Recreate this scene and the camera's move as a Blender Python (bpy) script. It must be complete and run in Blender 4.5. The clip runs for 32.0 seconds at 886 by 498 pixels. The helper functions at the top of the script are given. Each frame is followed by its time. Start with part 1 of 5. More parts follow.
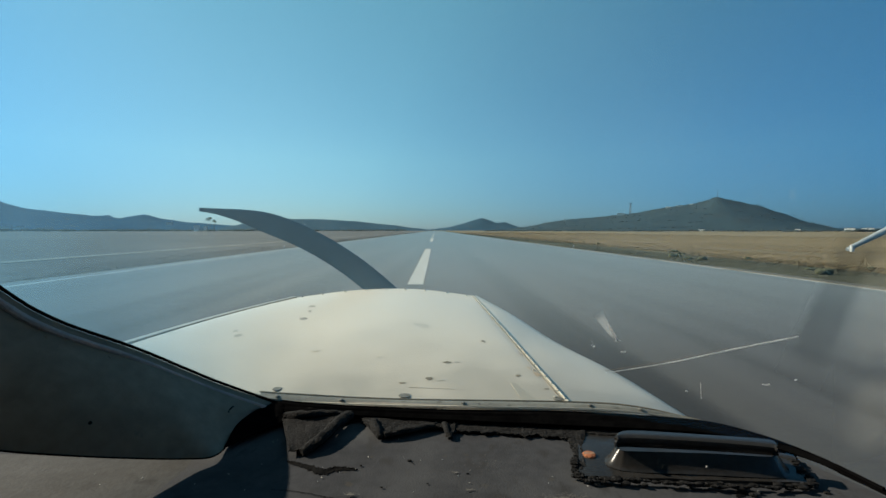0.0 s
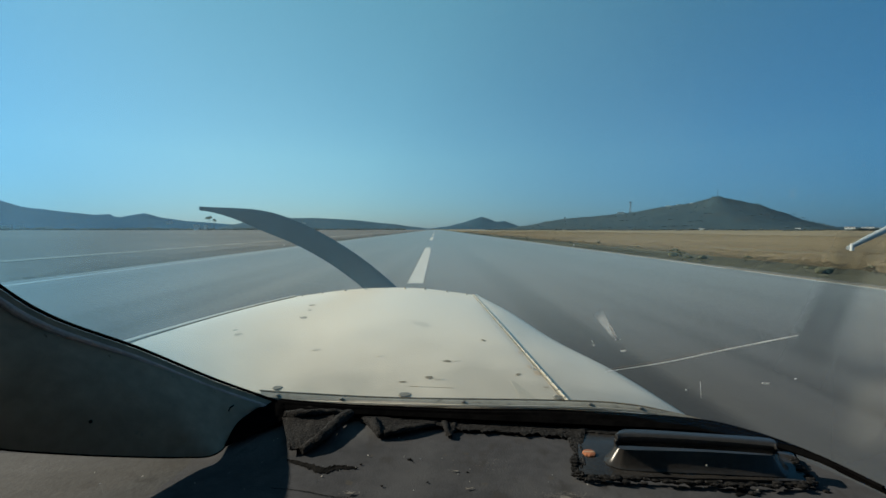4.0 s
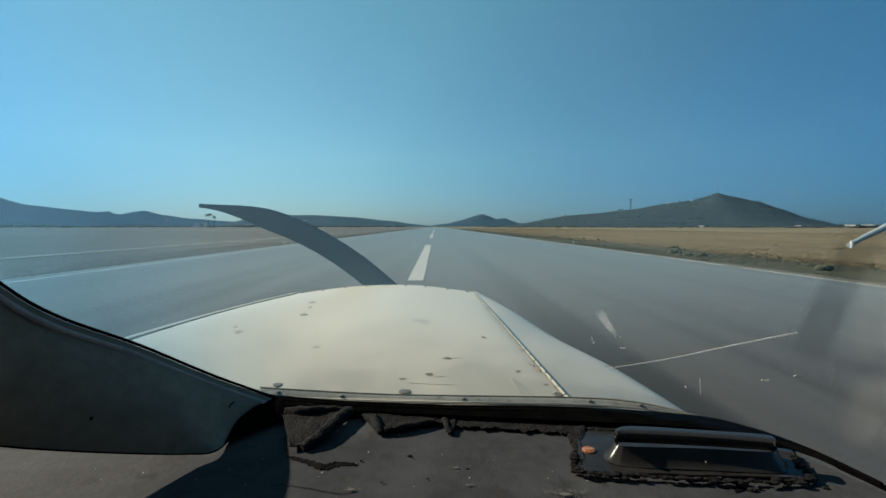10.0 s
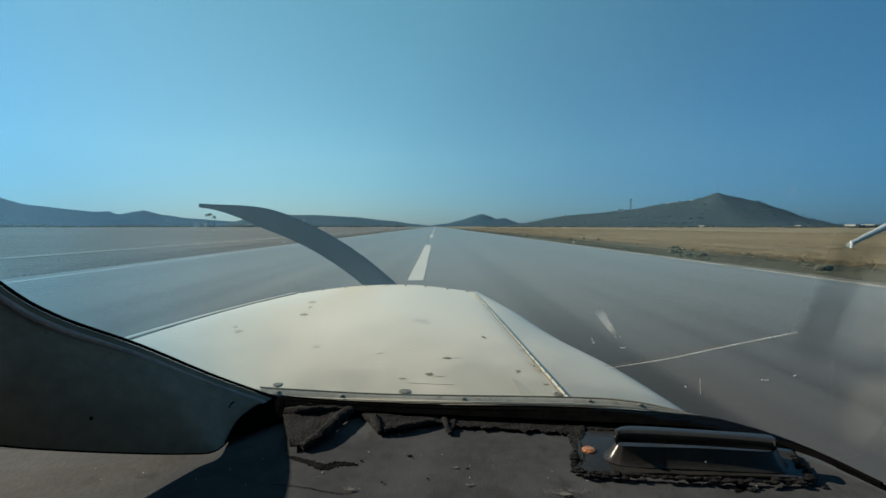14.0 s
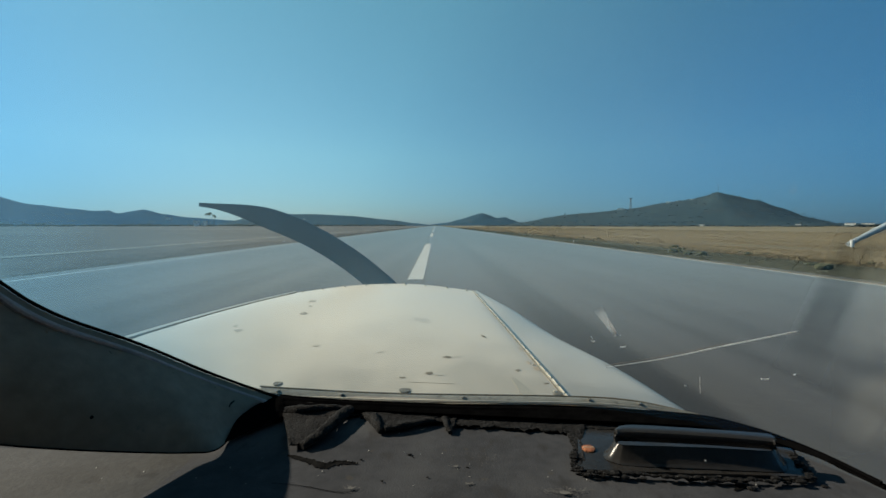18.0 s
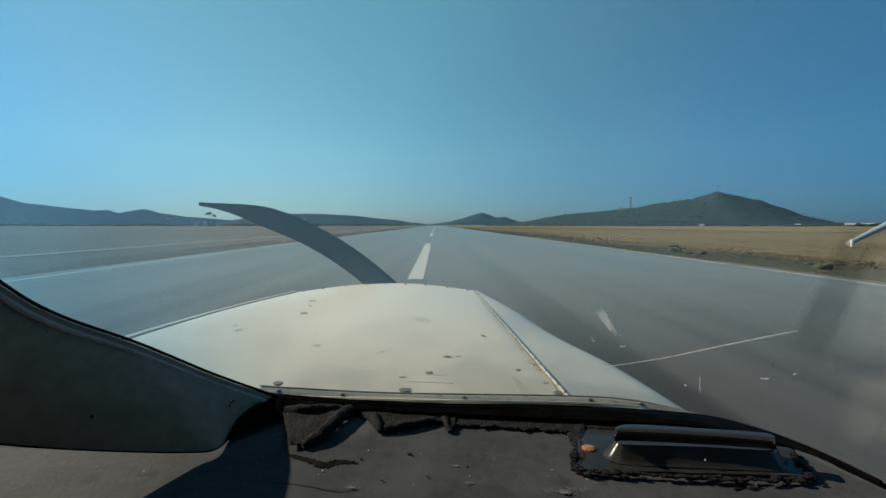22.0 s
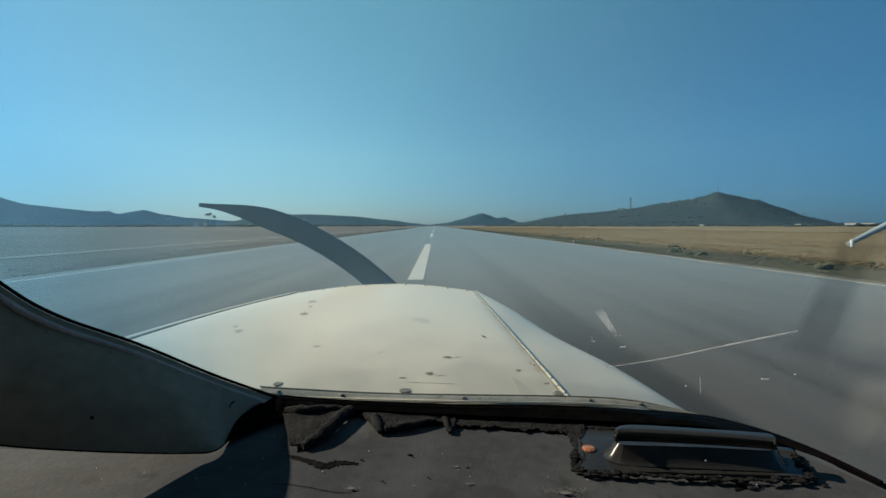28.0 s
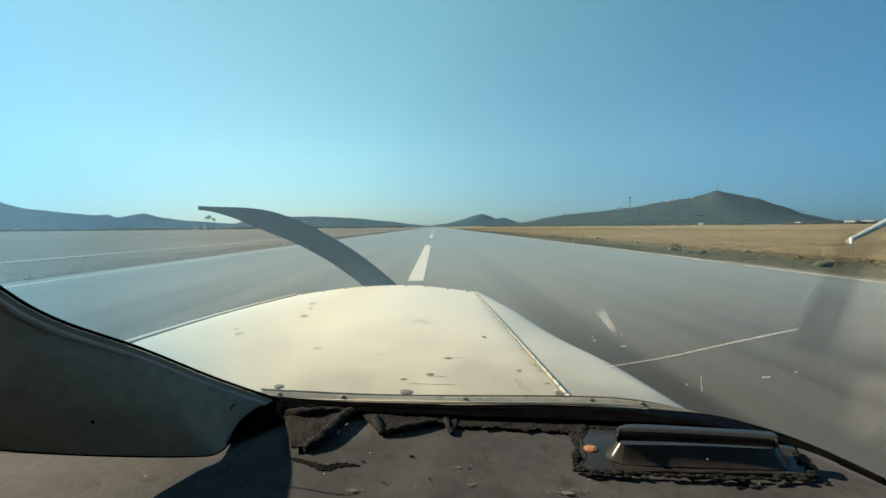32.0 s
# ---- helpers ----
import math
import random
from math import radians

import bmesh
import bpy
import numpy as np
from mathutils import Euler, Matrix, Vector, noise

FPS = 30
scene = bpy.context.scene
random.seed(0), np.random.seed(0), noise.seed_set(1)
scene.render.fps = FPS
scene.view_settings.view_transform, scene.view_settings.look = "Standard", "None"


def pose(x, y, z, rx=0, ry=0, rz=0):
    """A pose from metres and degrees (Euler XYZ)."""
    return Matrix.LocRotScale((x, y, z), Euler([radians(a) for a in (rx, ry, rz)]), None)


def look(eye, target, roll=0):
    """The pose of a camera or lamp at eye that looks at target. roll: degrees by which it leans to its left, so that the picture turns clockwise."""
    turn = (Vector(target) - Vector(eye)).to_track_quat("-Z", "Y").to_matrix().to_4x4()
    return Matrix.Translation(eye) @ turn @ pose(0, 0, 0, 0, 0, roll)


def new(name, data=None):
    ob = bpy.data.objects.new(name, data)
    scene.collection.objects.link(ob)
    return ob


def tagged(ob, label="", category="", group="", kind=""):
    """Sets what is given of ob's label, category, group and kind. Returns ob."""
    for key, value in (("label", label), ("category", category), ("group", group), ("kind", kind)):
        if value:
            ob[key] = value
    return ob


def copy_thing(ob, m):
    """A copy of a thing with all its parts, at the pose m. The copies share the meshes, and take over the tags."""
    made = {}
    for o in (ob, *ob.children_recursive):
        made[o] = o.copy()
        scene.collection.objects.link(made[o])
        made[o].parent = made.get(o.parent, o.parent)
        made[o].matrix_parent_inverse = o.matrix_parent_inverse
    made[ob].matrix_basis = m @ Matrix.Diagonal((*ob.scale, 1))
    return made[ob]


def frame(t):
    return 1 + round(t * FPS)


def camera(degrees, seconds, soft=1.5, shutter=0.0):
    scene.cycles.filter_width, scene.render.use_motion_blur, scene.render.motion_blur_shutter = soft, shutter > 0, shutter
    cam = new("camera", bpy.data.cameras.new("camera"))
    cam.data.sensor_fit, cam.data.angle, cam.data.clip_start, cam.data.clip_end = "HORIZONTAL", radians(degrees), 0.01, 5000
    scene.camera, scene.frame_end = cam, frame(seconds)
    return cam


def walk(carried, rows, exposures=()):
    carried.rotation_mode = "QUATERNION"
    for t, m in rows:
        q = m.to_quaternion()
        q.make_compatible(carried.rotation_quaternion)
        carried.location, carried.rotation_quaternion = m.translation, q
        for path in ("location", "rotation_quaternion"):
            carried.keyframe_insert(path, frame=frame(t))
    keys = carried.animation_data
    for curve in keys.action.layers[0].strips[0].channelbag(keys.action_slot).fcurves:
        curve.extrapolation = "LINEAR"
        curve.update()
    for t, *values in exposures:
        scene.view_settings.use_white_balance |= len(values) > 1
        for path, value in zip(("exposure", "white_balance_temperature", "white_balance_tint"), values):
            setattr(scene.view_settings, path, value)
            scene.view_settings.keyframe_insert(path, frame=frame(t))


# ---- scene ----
EYE = 1.9                     # eye height over the runway
AIM = -2.92                   # the camera looks a little down, and a degree right of the runway
cam = camera(90.0, 32.0, soft=1.5)


def gaze(t, pitch, roll=0.0, yaw=0.0):
    return t, pose(0, 0, EYE, 90 + AIM + pitch, roll, -1.0 + yaw)


walk(cam, [
    gaze(0.0, 0.50), gaze(1.0, 0.44), gaze(1.5, 0.38), gaze(3.5, 0.36), gaze(6.0, 0.34), gaze(8.0, 0.29),
    gaze(9.0, 0.27), gaze(9.5, 0.14), gaze(10.0, 0.0), gaze(13.0, 0.0), gaze(14.5, -0.04), gaze(16.5, -0.13),
    gaze(19.0, -0.14), gaze(21.5, -0.19), gaze(25.5, -0.19), gaze(27.5, -0.14), gaze(28.5, -0.10, 0.16),
    gaze(29.5, -0.08, 0.2), gaze(30.5, -0.03, 0.34, -0.05), gaze(31.0, -0.02, 0.5, -0.05), gaze(32.0, 0.0, 0.55, -0.05),
], exposures=[(0.0, 1.08, 6900, 8), (3.0, 0.98, 6900, 8), (10.0, 0.98, 6900, 8), (20.0, 0.93, 6900, 8), (24.0, 0.88, 6900, 8),
                (28.0, 0.96, 6950, 8), (30.0, 1.38, 7750, 9), (32.0, 1.54, 8050, 9)])

# ---- light ----
SUN_AZ, SUN_EL = -70.0, 29.5  # degrees right of the runway's direction; degrees up
world = bpy.data.worlds.new("sky")
scene.world = world
world.use_nodes = True
wn, wl = world.node_tree.nodes, world.node_tree.links
wn.clear()
sky = wn.new("ShaderNodeTexSky")
sky.sky_type, sky.sun_disc = "NISHITA", False
sky.sun_elevation, sky.sun_rotation = radians(SUN_EL), radians(SUN_AZ)
sky.air_density, sky.dust_density, sky.ozone_density = 1.0, 0.12, 5.0
tint = wn.new("ShaderNodeMix")
tint.data_type, tint.blend_type = "RGBA", "MULTIPLY"
tint.inputs["Factor"].default_value = 1.0
where, parts3, grade = wn.new("ShaderNodeTexCoord"), wn.new("ShaderNodeSeparateXYZ"), wn.new("ShaderNodeValToRGB")
wl.new(where.outputs["Generated"], parts3.inputs[0])
wl.new(parts3.outputs["Z"], grade.inputs["Fac"])
grade.color_ramp.elements[0].position, grade.color_ramp.elements[0].color = 0.0, (0.35, 0.475, 0.74, 1)
grade.color_ramp.elements[1].position, grade.color_ramp.elements[1].color = 0.5, (0.87, 1.345, 1.105, 1)
grade.color_ramp.elements.new(0.15).color = (0.69, 0.92, 0.915, 1)
wl.new(grade.outputs["Color"], tint.inputs["B"])
SUN_WAY = Vector((math.sin(radians(SUN_AZ)) * math.cos(radians(SUN_EL)), math.cos(radians(SUN_AZ)) * math.cos(radians(SUN_EL)), math.sin(radians(SUN_EL))))
toward, half, away, deep = wn.new("ShaderNodeVectorMath"), wn.new("ShaderNodeMapRange"), wn.new("ShaderNodeValToRGB"), wn.new("ShaderNodeMix")
toward.operation = "DOT_PRODUCT"
toward.inputs[1].default_value = SUN_WAY
half.inputs["From Min"].default_value = -1.0
wl.new(where.outputs["Generated"], toward.inputs[0])
wl.new(toward.outputs["Value"], half.inputs["Value"])
wl.new(half.outputs[0], away.inputs["Fac"])
away.color_ramp.elements[0].position, away.color_ramp.elements[0].color = 0.30, (0.30, 0.52, 0.69, 1)
away.color_ramp.elements[1].position, away.color_ramp.elements[1].color = 1.0, (1.12, 1.07, 0.98, 1)
away.color_ramp.elements.new(0.44).color = (0.48, 0.71, 0.86, 1)
away.color_ramp.elements.new(0.74).color = (1.12, 1.16, 1.07, 1)
deep.data_type, deep.blend_type = "RGBA", "MULTIPLY"
deep.inputs["Factor"].default_value = 1.0
bg = wn.new("ShaderNodeBackground")
bg.inputs["Strength"].default_value = 0.106
wout = wn.new("ShaderNodeOutputWorld")
wl.new(sky.outputs[0], tint.inputs["A"])
wl.new(tint.outputs["Result"], deep.inputs["A"])
wl.new(away.outputs["Color"], deep.inputs["B"])
wl.new(deep.outputs["Result"], bg.inputs["Color"])
wl.new(bg.outputs[0], wout.inputs["Surface"])

sun = new("sun", bpy.data.lights.new("sun", "SUN"))
sun.data.energy, sun.data.angle, sun.data.color = 4.6, radians(0.6), (1.0, 0.915, 0.785)
sun.matrix_world = look(SUN_WAY * 50, (0, 0, 0))


# ---- materials ----
def material(name, low, high, rough=0.6, scale=4.0, metal=0.0, bump=0.0, bump_scale=60.0, stretch=(1, 1, 1), spots=None,
             spot_scale=20.0, spot_cut=0.68, island=0.0, specular=0.5, detail=6.0, rough_vary=0.1, fine=0.2):
    """Two colours mixed by noise at two scales, with optional spots, bump and a shift of tone from piece to piece."""
    m = bpy.data.materials.new(name)
    m.use_nodes = True
    n, l = m.node_tree.nodes, m.node_tree.links
    b = n["Principled BSDF"]
    co = n.new("ShaderNodeTexCoord")
    mp = n.new("ShaderNodeMapping")
    mp.inputs["Scale"].default_value = stretch
    l.new(co.outputs["Object"], mp.inputs["Vector"])

    def grain(s, d=detail):
        t = n.new("ShaderNodeTexNoise")
        t.inputs["Scale"].default_value, t.inputs["Detail"].default_value = s, d
        l.new(mp.outputs[0], t.inputs["Vector"])
        return t.outputs["Fac"]

    def ramp(fac, a, c, p0=0.3, p1=0.7):
        r = n.new("ShaderNodeValToRGB")
        r.color_ramp.elements[0].position, r.color_ramp.elements[1].position = p0, p1
        r.color_ramp.elements[0].color, r.color_ramp.elements[1].color = (*a, 1), (*c, 1)
        l.new(fac, r.inputs["Fac"])
        return r.outputs["Color"]

    def blend(fac, a, c, kind="MIX"):
        x = n.new("ShaderNodeMix")
        x.data_type, x.blend_type = "RGBA", kind
        if isinstance(fac, float):
            x.inputs["Factor"].default_value = fac
        else:
            l.new(fac, x.inputs["Factor"])
        l.new(a, x.inputs["A"])
        if isinstance(c, tuple):
            x.inputs["B"].default_value = (*c, 1)
        else:
            l.new(c, x.inputs["B"])
        return x.outputs["Result"]

    col = ramp(grain(scale), low, high)
    col = blend(fine, col, ramp(grain(scale * 9.7), (0.25,) * 3, (0.95,) * 3), "OVERLAY")
    if spots:
        cut = n.new("ShaderNodeMapRange")
        cut.inputs["From Min"].default_value, cut.inputs["From Max"].default_value = spot_cut, spot_cut + 0.06
        l.new(grain(spot_scale, 3.0), cut.inputs["Value"])
        col = blend(cut.outputs[0], col, spots)
    if island:
        g = n.new("ShaderNodeNewGeometry")
        col = blend(island, col, ramp(g.outputs["Random Per Island"], (0.2,) * 3, (1.0,) * 3, 0, 1), "MULTIPLY")
    l.new(col, b.inputs["Base Color"])
    b.inputs["Metallic"].default_value, b.inputs["Specular IOR Level"].default_value = metal, specular
    rr = n.new("ShaderNodeMapRange")
    rr.inputs["To Min"].default_value, rr.inputs["To Max"].default_value = max(0.02, rough - rough_vary), min(1, rough + rough_vary)
    l.new(grain(scale * 2.3), rr.inputs["Value"])
    l.new(rr.outputs[0], b.inputs["Roughness"])
    if bump:
        bp = n.new("ShaderNodeBump")
        bp.inputs["Strength"].default_value, bp.inputs["Distance"].default_value = bump, 0.01
        l.new(grain(bump_scale), bp.inputs["Height"])
        l.new(bp.outputs[0], b.inputs["Normal"])
    return m


def layered(m, low, high, scale, stretch, fac_low, fac_high, detail=5.0):
    """Lays a second noise of its own colours over a material's colour."""
    n, l = m.node_tree.nodes, m.node_tree.links
    b = n["Principled BSDF"]
    old = b.inputs["Base Color"].links[0].from_socket
    co, mp, t, f, r, x = (n.new("ShaderNode" + k) for k in ("TexCoord", "Mapping", "TexNoise", "MapRange", "ValToRGB", "Mix"))
    mp.inputs["Scale"].default_value = stretch
    l.new(co.outputs["Object"], mp.inputs["Vector"])
    l.new(mp.outputs[0], t.inputs["Vector"])
    t.inputs["Scale"].default_value, t.inputs["Detail"].default_value = scale, detail
    f.inputs["From Min"].default_value, f.inputs["From Max"].default_value = fac_low, fac_high
    r.color_ramp.elements[0].color, r.color_ramp.elements[1].color = (*low, 1), (*high, 1)
    l.new(t.outputs["Fac"], f.inputs["Value"])
    l.new(t.outputs["Color"], r.inputs["Fac"])
    x.data_type = "RGBA"
    l.new(f.outputs[0], x.inputs["Factor"])
    l.new(old, x.inputs["A"])
    l.new(r.outputs["Color"], x.inputs["B"])
    l.new(x.outputs["Result"], b.inputs["Base Color"])
    return m


def ground_material(*args, **kw):
    """Earth and leaves: hardly any gloss."""
    return material(*args, specular=0.03, **kw)


CREAM = material("cream_paint", (0.816, 0.698, 0.547), (0.856, 0.733, 0.576), 0.34, 2.2, spots=(0.66, 0.58, 0.46), spot_scale=7, spot_cut=0.66, bump=0.006, bump_scale=8, fine=0.04)


def darker_end(m, dirt, y0, y1, most):
    """Mixes a darker colour into the paint, most by the windscreen's foot and fading towards the nose, in uneven
    drifts.
    """
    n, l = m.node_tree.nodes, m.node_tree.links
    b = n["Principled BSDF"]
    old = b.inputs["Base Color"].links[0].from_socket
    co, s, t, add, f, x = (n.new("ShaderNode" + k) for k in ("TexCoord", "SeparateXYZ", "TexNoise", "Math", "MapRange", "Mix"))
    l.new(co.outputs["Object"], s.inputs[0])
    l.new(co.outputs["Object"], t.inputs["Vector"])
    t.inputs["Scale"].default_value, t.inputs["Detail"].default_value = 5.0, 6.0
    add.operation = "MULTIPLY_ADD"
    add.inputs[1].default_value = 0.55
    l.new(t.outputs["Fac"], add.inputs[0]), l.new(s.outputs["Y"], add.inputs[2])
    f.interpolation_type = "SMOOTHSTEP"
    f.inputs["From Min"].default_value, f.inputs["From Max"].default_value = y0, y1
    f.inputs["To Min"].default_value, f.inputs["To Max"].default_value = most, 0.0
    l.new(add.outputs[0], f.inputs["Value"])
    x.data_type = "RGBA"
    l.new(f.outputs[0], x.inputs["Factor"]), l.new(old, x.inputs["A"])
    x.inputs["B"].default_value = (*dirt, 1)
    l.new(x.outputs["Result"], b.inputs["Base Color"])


darker_end(CREAM, (0.34, 0.31, 0.255), 1.05, 1.62, 0.50)
darker_end(CREAM, (0.20, 0.182, 0.15), 1.07, 1.28, 0.34)
CREAM_WORN = material("worn_cream_paint", (0.44, 0.39, 0.31), (0.55, 0.50, 0.41), 0.45, 14, spots=(0.30, 0.25, 0.18), spot_scale=60, spot_cut=0.64, bump=0.2)
ALUMINIUM = material("dull_aluminium", (0.16, 0.152, 0.13), (0.24, 0.226, 0.195), 0.7, 20, specular=0.2, metal=0.0, spots=(0.12, 0.11, 0.09), spot_scale=70, spot_cut=0.62, bump=0.2)
CREAM_DULL = material("dull_cream_paint", (0.60, 0.525, 0.41), (0.67, 0.59, 0.465), 0.45, 6, fine=0.08)
darker_end(CREAM_DULL, (0.30, 0.275, 0.225), 1.05, 1.70, 0.68)
SCUFF = material("scuffed_paint", (0.34, 0.29, 0.22), (0.48, 0.42, 0.33), 0.8, 80)
# grime colour that also stands for the shade at the strip's port end
GRIME_AND_SHADE = material("grime_and_painted_shade", (0.23, 0.212, 0.178), (0.37, 0.34, 0.285), 0.6, 14, spots=(0.46, 0.415, 0.34), spot_scale=24, spot_cut=0.58, fine=0.1)
SMUDGE = material("grey_smudge", (0.50, 0.445, 0.36), (0.60, 0.535, 0.435), 0.6, 30)
DARK_SMUDGE = material("dark_grey_smudge", (0.33, 0.295, 0.24), (0.52, 0.465, 0.38), 0.6, 45)
STAIN = material("rust_stain", (0.50, 0.37, 0.24), (0.58, 0.47, 0.34), 0.6, 40)
STEEL = material("screw_steel", (0.12, 0.11, 0.092), (0.22, 0.203, 0.17), 0.65, 60, specular=0.25, bump=0.2)
GRIME = material("grime", (0.17, 0.14, 0.10), (0.30, 0.25, 0.18), 0.85, 60)
RUST = material("rusted_steel", (0.1401, 0.03773, 0.01078), (0.2426, 0.08085, 0.02695), 0.8, 120, bump=0.6, bump_scale=300)
BLACK_RUBBER = material("black_rubber", (0.0012, 0.0012, 0.0013), (0.0026, 0.0026, 0.0027), 0.75, 30, bump=0.3, specular=0.0)
BLACK_PLASTIC = material("black_plastic", (0.0125, 0.012, 0.0115), (0.018, 0.0172, 0.0165), 0.24, 12, specular=0.20, rough_vary=0.06, spots=(0.02156, 0.02156, 0.02156), spot_scale=140, spot_cut=0.73, bump=0.08, bump_scale=120)
FELT = material("torn_black_felt", (0.002328, 0.002328, 0.002328), (0.008539, 0.008345, 0.008345), 0.95, 60, specular=0.1, spots=(0.01872, 0.01872, 0.01944), spot_scale=320, spot_cut=0.56, bump=0.45, bump_scale=240)
DASH = material("sun_faded_dash_vinyl", (0.024, 0.02504, 0.02761), (0.0341, 0.03538, 0.03872), 0.85, 7, specular=0.05, spots=(0.03433, 0.03266, 0.02999), spot_scale=45, spot_cut=0.66, bump=0.12, bump_scale=330)
layered(DASH, (0.040, 0.0415, 0.044), (0.056, 0.0575, 0.060), 5.0, (1, 1, 1), 0.52, 0.72, 8.0)
layered(DASH, (0.022, 0.022, 0.023), (0.030, 0.030, 0.031), 38.0, (1, 0.5, 1), 0.58, 0.70, 6.0)
DASH_PALE = material("worn_vinyl", (0.04851, 0.04582, 0.04043), (0.08624, 0.08085, 0.07276), 0.9, 120)
LEDGE = material("grey_beige_ledge", (0.02936, 0.03001, 0.02934), (0.0365, 0.03718, 0.03632), 0.8, 9, specular=0.1, spots=(0.02618, 0.02621, 0.02515), spot_scale=26, spot_cut=0.66, bump=0.1, bump_scale=200)
CRACK = material("crack_dark", (0.001078, 0.001078, 0.001078), (0.002695, 0.002695, 0.002695), 0.95, 60, bump=0.6, specular=0.05)
PANEL = material("painted_side_panel", (0.1093, 0.09035, 0.06995), (0.1275, 0.1071, 0.08307), 0.7, 5, specular=0.15, spots=(0.08744, 0.08015, 0.06558), spot_scale=30, spot_cut=0.70, bump=0.1)
FRAME_METAL = material("dark_frame_metal", (0.15, 0.122, 0.116), (0.21, 0.175, 0.168), 0.75, 30, specular=0.2, bump=0.2)
LINING = material("cabin_lining", (0.4752, 0.4593, 0.4277), (0.6019, 0.586, 0.5385), 0.85, 8, bump=0.2)
PROP = material("matt_propeller_paint", (0.012, 0.060, 0.110), (0.020, 0.078, 0.134), 0.5, 9, bump=0.05)
REFLECTION_ROD = material("reflection_rod_grey", (0.345, 0.3825, 0.39), (0.42, 0.4575, 0.465), 0.5, 12)
WHITE = material("white_paint", (0.70, 0.70, 0.67), (0.80, 0.80, 0.77), 0.5, 6, bump=0.05)
DUST = material("dust_specks", (0.2264, 0.221, 0.2102), (0.3234, 0.318, 0.3018), 0.9, 200)
TYRE = material("tyre", (0.015, 0.015, 0.015), (0.03, 0.03, 0.03), 0.85, 20, bump=0.3)

ASPHALT = material("runway_asphalt", (0.053, 0.049, 0.047), (0.073, 0.068, 0.066), 0.8, 0.35, stretch=(1, 0.2, 1), specular=0.12, bump=0.4, bump_scale=40)
layered(ASPHALT, (0.038, 0.0355, 0.032), (0.053, 0.050, 0.0445), 0.16, (1, 0.02, 1), 0.46, 0.62)
layered(ASPHALT, (0.092, 0.086, 0.076), (0.118, 0.111, 0.098), 0.09, (1, 0.25, 1), 0.56, 0.8)
layered(ASPHALT, (0.024, 0.0225, 0.021), (0.034, 0.031, 0.029), 0.62, (1, 0.011, 1), 0.46, 0.58, 4.0)     # rubber drawn out along the runway
layered(ASPHALT, (0.092, 0.083, 0.074), (0.112, 0.102, 0.091), 0.45, (1, 0.014, 1), 0.54, 0.72, 4.0)
for key, value in (("Sheen Weight", 1.0), ("Sheen Roughness", 0.235), ("Sheen Tint", (1.0, 0.83, 0.70, 1))):   # makes the asphalt paler at a flat angle
    ASPHALT.node_tree.nodes["Principled BSDF"].inputs[key].default_value = value
PAINT = material("runway_paint", (0.46, 0.43, 0.38), (0.62, 0.59, 0.52), 0.7, 1.2, spots=(0.20, 0.185, 0.165), spot_scale=7, spot_cut=0.66, bump=0.2)
CONCRETE = material("sandy_concrete", (0.125, 0.112, 0.088), (0.165, 0.148, 0.115), 0.9, 1.6, spots=(0.20, 0.17, 0.12), spot_scale=4, spot_cut=0.62, bump=0.5)
FIELD = ground_material("dry_field", (0.235, 0.185, 0.11), (0.31, 0.245, 0.15), 0.95, 0.06, bump=0.5, bump_scale=3)
layered(FIELD, (0.12, 0.102, 0.07), (0.165, 0.135, 0.09), 0.018, (0.6, 1.6, 1), 0.50, 0.62)
layered(FIELD, (0.25, 0.18, 0.11), (0.32, 0.24, 0.15), 0.010, (0.5, 2.2, 1), 0.56, 0.68)
GRASS = ground_material("dry_grass", (0.355, 0.255, 0.132), (0.46, 0.34, 0.185), 0.9, 0.03, island=0.15)
STUBBLE = ground_material("grey_stubble", (0.1636, 0.1479, 0.1322), (0.2248, 0.203, 0.1818), 0.95, 0.04, island=0.15)
WEEDS = ground_material("olive_weeds", (0.130, 0.124, 0.078), (0.175, 0.163, 0.10), 0.9, 0.15, island=0.1)
TRACK = ground_material("pale_dirt", (0.20, 0.182, 0.155), (0.34, 0.305, 0.26), 0.95, 0.25, bump=0.3, bump_scale=5)
# hills and far scrub: the blue of distance haze is mixed into these colours
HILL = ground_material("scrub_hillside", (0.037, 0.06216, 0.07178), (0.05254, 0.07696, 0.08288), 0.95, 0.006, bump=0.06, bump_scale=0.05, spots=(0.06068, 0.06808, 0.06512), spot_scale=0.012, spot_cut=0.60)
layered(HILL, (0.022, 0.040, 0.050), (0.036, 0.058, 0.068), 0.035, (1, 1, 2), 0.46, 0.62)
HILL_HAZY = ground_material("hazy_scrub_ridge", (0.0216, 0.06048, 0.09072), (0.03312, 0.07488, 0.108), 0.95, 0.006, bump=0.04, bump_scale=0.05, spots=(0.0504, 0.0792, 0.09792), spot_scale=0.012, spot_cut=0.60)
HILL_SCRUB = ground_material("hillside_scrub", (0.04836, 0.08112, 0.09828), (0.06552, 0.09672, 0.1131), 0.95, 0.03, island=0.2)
HILL_BLUE_HAZE = ground_material("distant_blue_scrub", (0.0016, 0.056, 0.1168), (0.008, 0.0752, 0.144), 0.95, 0.006, bump=0.15, bump_scale=0.05, spots=(0.0288, 0.0672, 0.1024), spot_scale=0.012, spot_cut=0.60)
SCRUB = ground_material("dark_scrub", (0.045, 0.062, 0.062), (0.075, 0.092, 0.082), 0.95, 0.1, island=0.5)
BUSH = ground_material("olive_bush", (0.085, 0.088, 0.052), (0.125, 0.122, 0.075), 0.95, 1.5, island=0.3)
